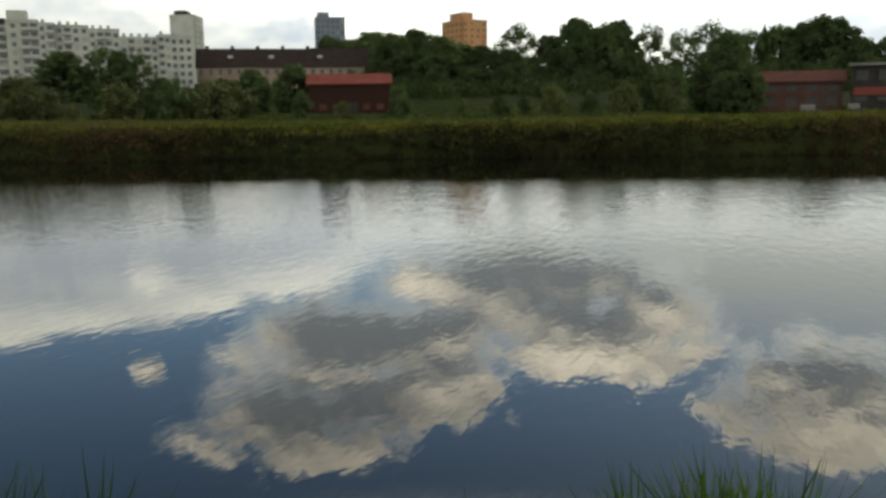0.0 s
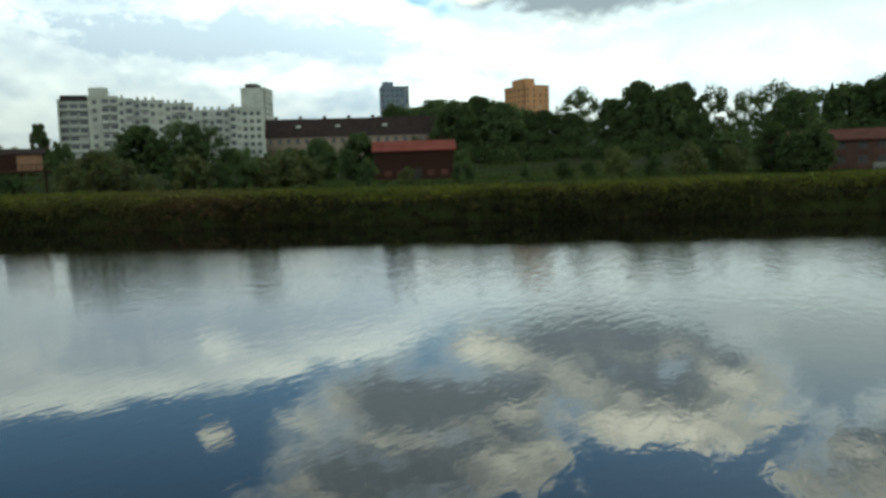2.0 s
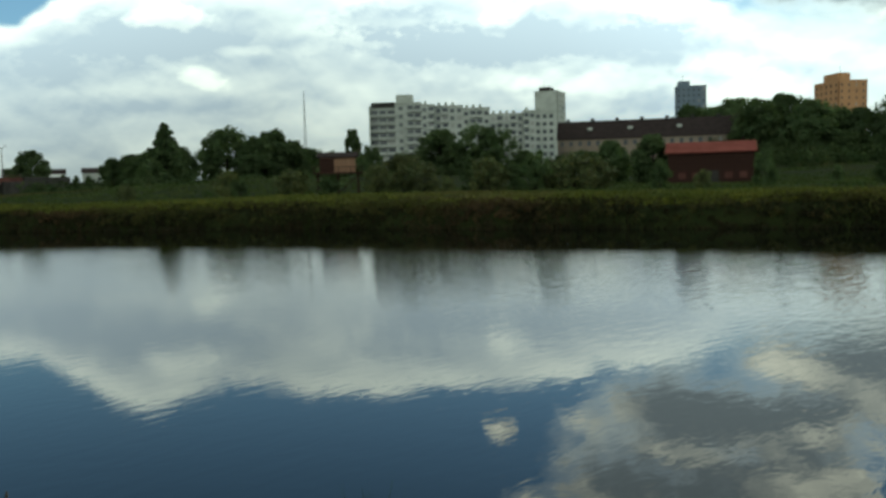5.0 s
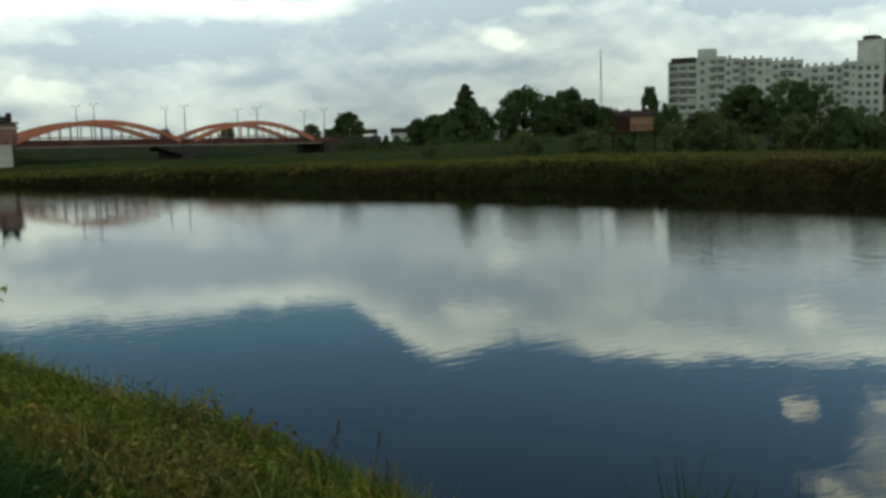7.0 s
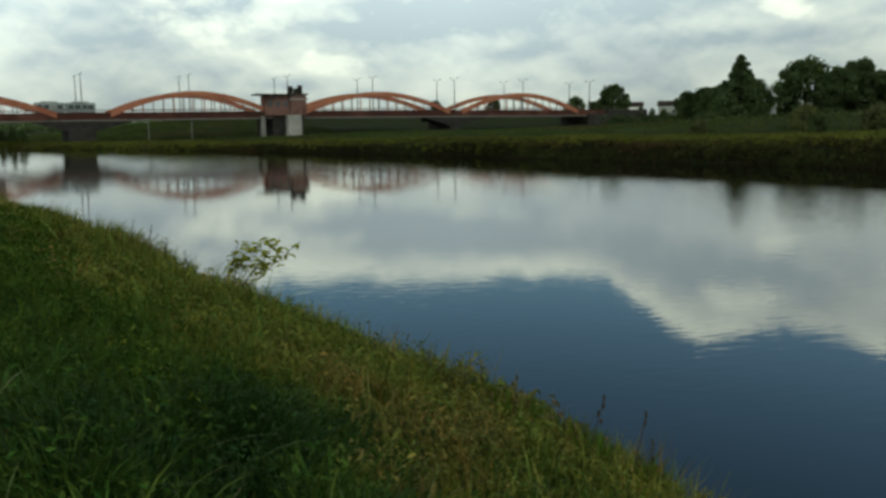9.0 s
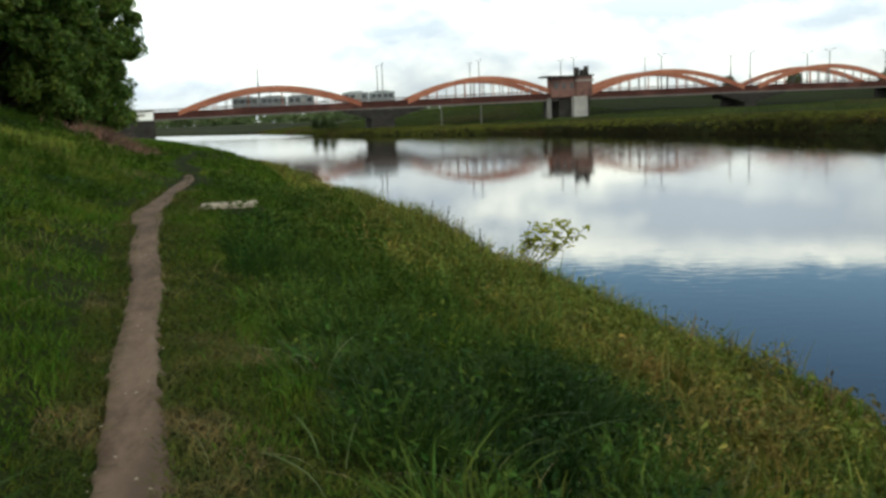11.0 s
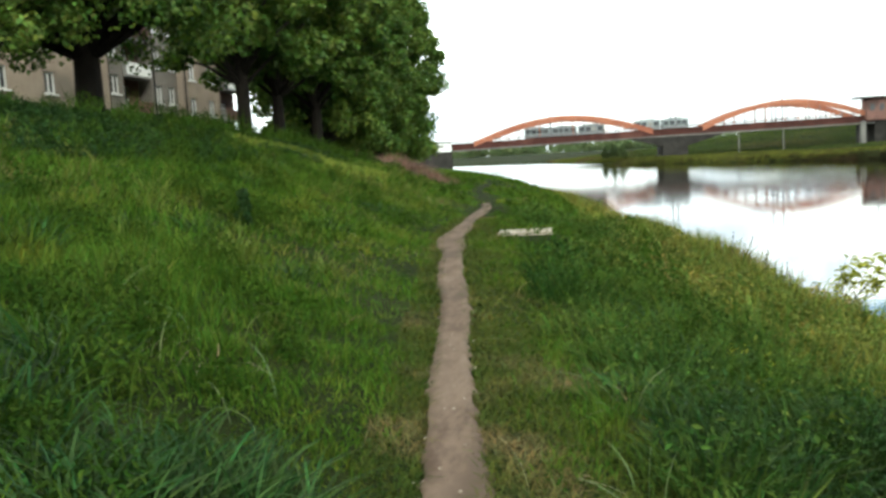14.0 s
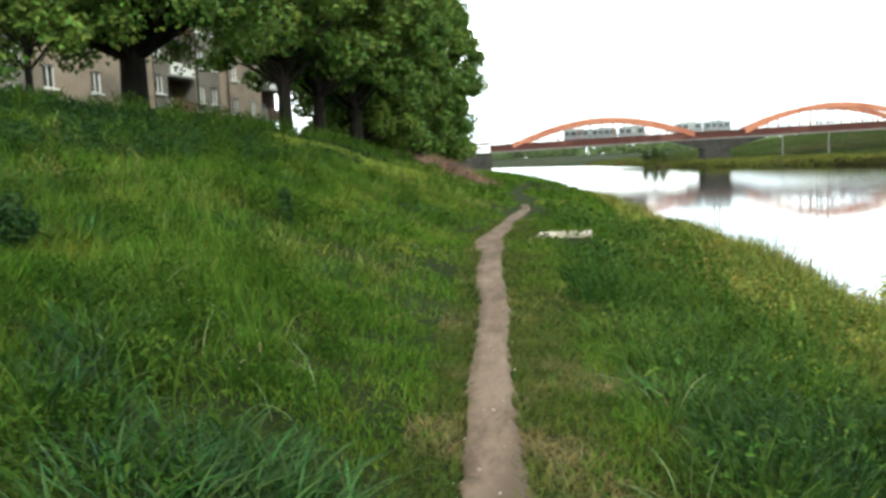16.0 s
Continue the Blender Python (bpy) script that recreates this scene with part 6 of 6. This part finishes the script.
# domed clumps of nettles and herbs between the path and the water, with dark gaps between them
def domes(rng, x, y, r, per, size, stalks, w):
    """Leafy domes: a shell of small leaves over each centre, and stalks that rise out of it."""
    c = np.stack([x, y, ground_z(x, y) + r * 0.35], 1)
    n = len(x) * stalks
    a, q = rng.uniform(0, 6.283, n), np.sqrt(rng.random(n)) * np.repeat(r, stalks) * 0.9
    rise = np.repeat(r, stalks) * rng.uniform(0.9, 1.9, n) * (1.05 - 0.5 * q / np.repeat(r, stalks))
    return join([leaf_cloud(rng, c, r, per, size, 0.95, 0.62, 0.2),
                 blades(rng, np.repeat(x, stalks) + np.cos(a) * q, np.repeat(y, stalks) + np.sin(a) * q, rise, w * rng.uniform(0.6, 1.4, n), rng.uniform(0.2, 1.1, n), joints=4, angle=a + rng.normal(size=n) * 0.6)])


for name, label, mat, rows, seed in (
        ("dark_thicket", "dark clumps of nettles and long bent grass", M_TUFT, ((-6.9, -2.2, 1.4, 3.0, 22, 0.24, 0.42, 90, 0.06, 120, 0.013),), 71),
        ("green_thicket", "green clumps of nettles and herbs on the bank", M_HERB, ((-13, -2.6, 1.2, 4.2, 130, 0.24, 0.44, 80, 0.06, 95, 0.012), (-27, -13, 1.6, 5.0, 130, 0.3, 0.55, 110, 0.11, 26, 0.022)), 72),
        ("gold_thicket", "yellow-green clumps of herbs towards the water", M_MOUND, ((-13, -2.0, 2.6, 6.6, 150, 0.22, 0.46, 90, 0.07, 70, 0.012), (-27, -13, 2.4, 7.5, 170, 0.28, 0.52, 110, 0.11, 26, 0.022)), 73)):
    rng = np.random.default_rng(seed)
    made = []
    for x0, x1, d0, d1, n, r0, r1, per, size, stalks, w in rows:
        x = rng.uniform(x0, x1, n)
        y = path_y(x) + rng.uniform(d0, d1, n)
        shore = near_shore(x) - y
        keep = (shore > 0.25) & ((shore < gold_edge(x, y) + rng.normal(size=n) * 0.7) == (mat is M_MOUND)) & (np.hypot(x + 19.4, y + 1.55) > 2.4)
        x, y = x[keep], y[keep]
        made.append(domes(rng, x, y, rng.uniform(r0, r1, len(x)), per, size, stalks, w))
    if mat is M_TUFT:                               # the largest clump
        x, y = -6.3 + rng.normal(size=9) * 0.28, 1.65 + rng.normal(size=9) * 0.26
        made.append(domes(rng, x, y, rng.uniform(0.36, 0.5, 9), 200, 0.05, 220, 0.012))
    v, t = join(made)
    stuff(name, label, "weeds", v, t, mat)
rng = np.random.default_rng(74)
# pale green stands for the highlights on bent blades
M_PALEBLADE = material("bent grass with highlights in its colour", (0.06, 0.09, 0.03), (0.11, 0.14, 0.055), 1.0, 0.6, 0.0, island=0.3, leafy=0.2, ior=1.3)
n = 70
x, side = rng.uniform(-7.5, -2.6, n), rng.uniform(0.9, 3.6, n)
y = path_y(x) + side
x, y = np.append(x, rng.uniform(-6.6, -4.2, 26)), np.append(y, rng.uniform(-4.2, -1.9, 26))
keep = near_shore(x) - y > 0.5
x, y = x[keep], y[keep]
v, t = blades(rng, x, y, rng.uniform(0.3, 0.55, len(x)), rng.uniform(0.008, 0.015, len(x)), rng.uniform(0.8, 1.7, len(x)), joints=6)
stuff("bent_blades", "pale bent blades of long grass over the clumps", "grass", v, t, M_PALEBLADE)

# leafy herbs hanging over the water's edge, in uneven clumps
n = 330
x = -1.5 - rng.random(n) * 26
d = np.abs(rng.normal(size=n)) * 0.9 + 0.05
keep = rng.random(n) < np.clip(0.55 + 0.75 * wave(x, d, 1.3), 0.08, 1)
x, d = x[keep], d[keep]
y = near_shore(x) - d
r = rng.uniform(0.14, 0.33, len(x)) * np.clip(0.9 - x / 60, 0.9, 1.2)
v, t = leaf_cloud(rng, np.stack([x, y, ground_z(x, y) + r * 0.75], 1), r, 110, 0.1, 0.9, 0.4, 0.24)
stuff("edge_herbs", "leafy yellow-green herbs hanging over the water's edge", "plants", v, t, M_STAND)

# tall uneven stands at the water
made = []
for x in (-7.4, -8.9, -10.6, -12.2, -13.4, -15.2, -17.0, -20.6, -21.6, -22.6, -23.6, -25.0, -27.0, -30.0, -33.0):
    m = 260 if x < -20 else 70
    xx = x + rng.normal(size=m) * 0.45
    yy = near_shore(xx) - 0.5 - np.abs(rng.normal(size=m)) * 0.5
    made.append(blades(rng, xx, yy, rng.uniform(0.5, 1.2, m) * rng.uniform(0.75, 1.2) * (1.0 if x < -20 else 0.72), rng.uniform(0.012, 0.03, m) * (1 - x / 40), rng.uniform(0.1, 0.7, m), joints=3))
v, t = join(made)
stuff("bank_stands", "tall brownish stands of dock and grass at the water", "plants", v, t, M_STAND)

# ---------------------------------------------------------------- single plants and small things on the near bank
def leaf_mesh(length, width):
    """A pointed leaf folded along its rib."""
    bm = bmesh.new()
    rows = []
    for u, w in ((0, 0.02), (0.3, 0.85), (0.6, 0.8), (1, 0.02)):
        rows.append([bm.verts.new((u * length, s * w * width / 2, (abs(s) * 0.12 - u * u * 0.25) * length)) for s in (-1, 0, 1)])
    for a, b in zip(rows, rows[1:]):
        for k in (0, 1):
            bm.faces.new((a[k], b[k], b[k + 1], a[k + 1]))
    return bm


def sapling(name, label, base, height, lean, stems, leaves, size, mat, seed, group=""):
    """Stems with single leaves, each a part."""
    rnd = random.Random(seed)
    t = thing(name, label, "shrub", Matrix.Translation(base - Vector((0, 0, 0.05))), group)
    bm = leaf_mesh(size, size * 0.5)
    me = bpy.data.meshes.new("leaf")
    bm.to_mesh(me)
    bm.free()
    me.materials.append(mat)
    for k in range(stems):
        a = rnd.uniform(-0.9, 0.9)
        out = Vector((lean[0] * rnd.uniform(0.4, 1.3) + 0.12 * math.sin(a * 3), lean[1] * rnd.uniform(0.4, 1.3) + 0.25 * a, 1.0)) * height * rnd.uniform(0.65, 1.05)
        mid = out * 0.5 + Vector((rnd.uniform(-0.04, 0.04), rnd.uniform(-0.04, 0.04), 0.03)) * height
        part("stem", tube(bmesh.new(), [(0, 0, 0), tuple(mid), tuple(out)], [0.014, 0.009, 0.004], 5), M_BARK, t)
        for j in range(leaves):
            u = rnd.uniform(0.5, 1.0)
            p = (mid * (u / 0.5) if u < 0.5 else mid.lerp(out, (u - 0.5) / 0.5)) + Vector((rnd.uniform(-0.06, 0.06), rnd.uniform(-0.06, 0.06), rnd.uniform(-0.04, 0.06))) * height
            part("leaf", me, mat, t, m=Matrix.Translation(p) @ pose(0, 0, 0, rnd.uniform(-40, 40), rnd.uniform(-50, 25), rnd.uniform(0, 360)))
    return t


M_SPRIG = material("yellow-green young leaves", (0.2, 0.21, 0.03), (0.29, 0.28, 0.05), 3.0, 0.6, 0.0, spread=0.25, leafy=0.5, ior=1.3)
M_LEMON = material("bright yellow leaves", (0.16, 0.16, 0.015), (0.22, 0.21, 0.025), 3.0, 0.6, 0.0, spread=0.2, leafy=0.35, ior=1.3)
M_HEAD = material("dark seed heads", (0.02, 0.016, 0.012), (0.04, 0.03, 0.02), 6.0, 0.95, 0.3)

sprig = Vector((-19.0, 4.5, 0.0))
sprig.z = float(ground_z(sprig.x, sprig.y))
sapling("willow_sapling", "spindly yellow-green sapling leaning over the water's edge", sprig, 1.55, (0.1, 0.78), 9, 14, 0.22, M_SPRIG, 3)
for k, (az, el) in enumerate(((80.9, -12.9), (82.6, -12.4), (81.6, -14.3))):
    p = from_eye(az, el, 0.3)
    sapling("dock_plant", "weed with bright yellow leaves in the grass", p, 0.34, (0.2, 0.1), 3, 4, 0.11 if k != 1 else 0.08, M_LEMON, 50 + k, "yellow-leaved weeds")


def seed_stalk(base, height, lean, heads, seed):
    rnd = random.Random(seed)
    t = thing("seed_stalk", "thin dry stalk with dark seed heads at the water", "plant", Matrix.Translation(base - Vector((0, 0, 0.05))), "dry seed stalks")
    top = Vector((lean[0], lean[1], 1)) * height
    part("stem", tube(bmesh.new(), [(0, 0, 0), tuple(top * 0.55 + Vector((0.01, 0.01, 0))), tuple(top)], [0.008, 0.007, 0.004], 4), M_HEAD, t)
    for k in range(heads):
        p = top * (1 - 0.09 * k) + Vector((rnd.uniform(-0.03, 0.03), rnd.uniform(-0.03, 0.03), 0)) * (k > 0)
        bm = bmesh.new()
        bmesh.ops.create_icosphere(bm, subdivisions=1, radius=0.023, matrix=Matrix.Translation(p) @ pose(0, 0, 0, rnd.uniform(-20, 20), rnd.uniform(-20, 20)) @ Matrix.Diagonal((0.7, 0.7, rnd.uniform(1.4, 2.2), 1)))
        part("seed_head", bm, M_HEAD, t)


for k, (x, y, h) in enumerate(((-7.0, 5.6, 0.95), (-6.8, 5.7, 0.72), (-7.6, 5.5, 0.9), (-8.6, 5.3, 0.75), (1.55, 5.85, 1.05), (-0.35, 6.0, 0.75), (-0.25, 6.0, 0.6), (2.0, 5.9, 0.8),
                               (-3.35, 5.9, 1.2), (-10.6, 5.2, 0.6), (-12.0, 5.0, 0.55), (-21.0, 3.6, 1.15), (-22.0, 3.4, 1.3), (-21.5, 3.9, 0.9), (-20.4, 3.9, 1.0), (-19.6, 3.9, 0.85), (-23.0, 3.2, 1.25), (-18.6, 4.1, 0.8))):
    rnd = random.Random(k)
    seed_stalk(Vector((x, y, float(ground_z(x, y)))), h, (rnd.uniform(-0.15, 0.15), rnd.uniform(0.0, 0.25)), 2 + k % 3, k)


def build_slab():
    """A cast concrete cover with a sunken slot."""
    p = Vector((SLAB[0], SLAB[1], float(ground_z(*SLAB))))
    s = thing("concrete_cover", "pale concrete cover slab with a dark slot in the grass", "slab", Matrix.Translation(p + Vector((0, 0, 0.04))) @ pose(0, 0, 0, 0, 0, 2))
    part("rim", boxes((-0.42, -0.56, -0.1, -0.14, 0.62, 0.03), (0.14, -0.56, -0.1, 0.42, 0.62, 0.03), (-0.14, -0.56, -0.1, 0.14, -0.2, 0.03), (-0.14, 0.36, -0.1, 0.14, 0.62, 0.03)), M_SLAB, s)
    part("slot_floor", boxes((-0.139, -0.199, -0.1, 0.139, 0.359, -0.06)), M_DARK, s)


build_slab()


def brush_heap():
    """Bare brown brushwood by the path's end."""
    rng = np.random.default_rng(77)
    made = []
    p = at_bearing(101.9, 54.0)
    n = 7000
    x, y = p.x + rng.normal(size=n) * 1.8, p.y + rng.normal(size=n) * 1.25
    made.append(blades(rng, x, y, rng.uniform(0.6, 1.95, n) * np.exp(-((y - p.y) / 2.4) ** 2), rng.uniform(0.02, 0.05, n), rng.uniform(0.2, 1.5, n), joints=3))
    v, t = join(made)
    tagged(new("brush_heap", tri_mesh("brush_heap", v, t, M_BRUSH)), "low heap of bare red-brown brushwood beyond the path", "brushwood", kind="stuff")


M_BRUSH = material("red-brown brushwood", (0.11, 0.062, 0.047), (0.19, 0.115, 0.085), 0.5, 0.95, 0.0, island=0.4, ior=1.2)
brush_heap()

# tall grass standing at the water, and short worn grass by the path
rng = np.random.default_rng(9)
made = []
for x, y, r, n, h in ((1.95, 5.4, 0.3, 120, 1.4), (1.4, 5.4, 0.3, 420, 1.7), (1.0, 5.4, 0.35, 420, 1.58), (0.5, 5.4, 0.4, 380, 1.42), (0.05, 5.4, 0.25, 120, 1.42), (2.7, 5.4, 0.4, 80, 1.25), (-1.2, 6.1, 0.5, 60, 0.45), (-7.6, 6.0, 0.9, 320, 0.7), (-9.4, 5.9, 0.9, 260, 0.6), (-11.4, 5.8, 0.8, 200, 0.6)):
    a, q = rng.uniform(0, 6.283, n), r * np.sqrt(rng.random(n))
    made.append(blades(rng, x + np.cos(a) * q, y - 0.1 + np.sin(a) * q * 0.35, h * rng.uniform(0.7, 1.03, n), rng.uniform(0.014, 0.034, n), rng.uniform(0.05, 0.6, n), joints=4))
v, t = join(made)
stuff("shore_grass", "tall upright grass blades at the near water's edge", "grass", v, t, M_GRASS)
made = []
for x, y, r, n, h in ((-3.15, 5.35, 0.17, 70, 1.7), (-2.92, 5.4, 0.15, 36, 1.66), (-2.49, 5.4, 0.05, 14, 1.78), (-2.4, 5.4, 0.12, 26, 1.48)):
    a, q = rng.uniform(0, 6.283, n), r * np.sqrt(rng.random(n))
    made.append(blades(rng, x + np.cos(a) * q, y - 0.1 + np.sin(a) * q * 0.35, h * rng.uniform(0.7, 1.03, n), rng.uniform(0.012, 0.026, n), rng.uniform(0.05, 0.5, n), joints=4))
v, t = join(made)
stuff("shore_sedge", "dark sedge blades standing at the near water's edge", "grass", v, t, M_WEED)
made = []
for x0, x1, n, w in ((-9, 6, 46000, 0.008), (-24, -9, 16000, 0.013)):
    x = rng.uniform(x0, x1, n)
    side = np.where(rng.random(n) < 0.75, 1, -1)
    off = 0.15 + rng.random(n) ** 1.2 * np.where(side > 0, 1.15, 0.35)
    made.append(blades(rng, x, path_y(x) + 0.05 + side * off, rng.uniform(0.05, 0.13, n), w * rng.uniform(0.7, 1.4, n), rng.uniform(0.8, 2.0, n), 0.005))
v, t = join(made)
stuff("worn_grass", "short worn olive grass beside the path", "grass", v, t, M_WORN)

# small stones and crumbs on the path
rnd = random.Random(8)
bm = bmesh.new()
bmesh.ops.create_icosphere(bm, subdivisions=1, radius=1.0)
pebble = bpy.data.meshes.new("pebble")
bm.to_mesh(pebble)
bm.free()
pebble.materials.append(M_SLAB)
crumbs = thing("path_pebbles", "pale pebbles scattered on the trodden path", "pebbles")
for k in range(80):
    x = -1.5 - rnd.random() ** 1.6 * 14
    y = float(path_y(x)) + 0.05 + rnd.uniform(-0.19, 0.19)
    s = rnd.uniform(0.004, 0.010)
    part("pebble", pebble, M_CONCRETE, crumbs, m=Matrix.Translation((x, y, float(ground_z(x, y)) + 0.036)) @ pose(0, 0, 0, 0, 0, rnd.uniform(0, 360)) @ Matrix.Diagonal((s * 1.4, s, s * 0.7, 1)))


# small dark bushes standing alone on the slope
def small_bush(az, el, height, width, seed):
    rng = np.random.default_rng(seed)
    p = from_eye(az, el)
    b = thing("small_bush", "small dark green bush on the grassy slope", "bush", Matrix.Translation(p), "bushes on the slope")
    part("stem", tube(bmesh.new(), [(0, 0, -0.05), (0.01, 0, height * 0.5), (0, 0.01, height * 0.8)], [0.012, 0.009, 0.004], 5), M_BARK, b)
    c = [(rng.normal() * width * 0.22, rng.normal() * width * 0.22, height * u) for u in np.linspace(0.25, 0.85, 7)]
    v, t = leaf_cloud(rng, c, [width * 0.38] * 7, 260, 0.038, 1.0, 0.2)
    part("foliage", tri_mesh("foliage", v, t, M_TUFT), M_TUFT, b)


for row in ((111.9, -3.9, 0.6, 0.22, 1), (126.5, -4.2, 0.42, 0.36, 2)):
    small_bush(*row)
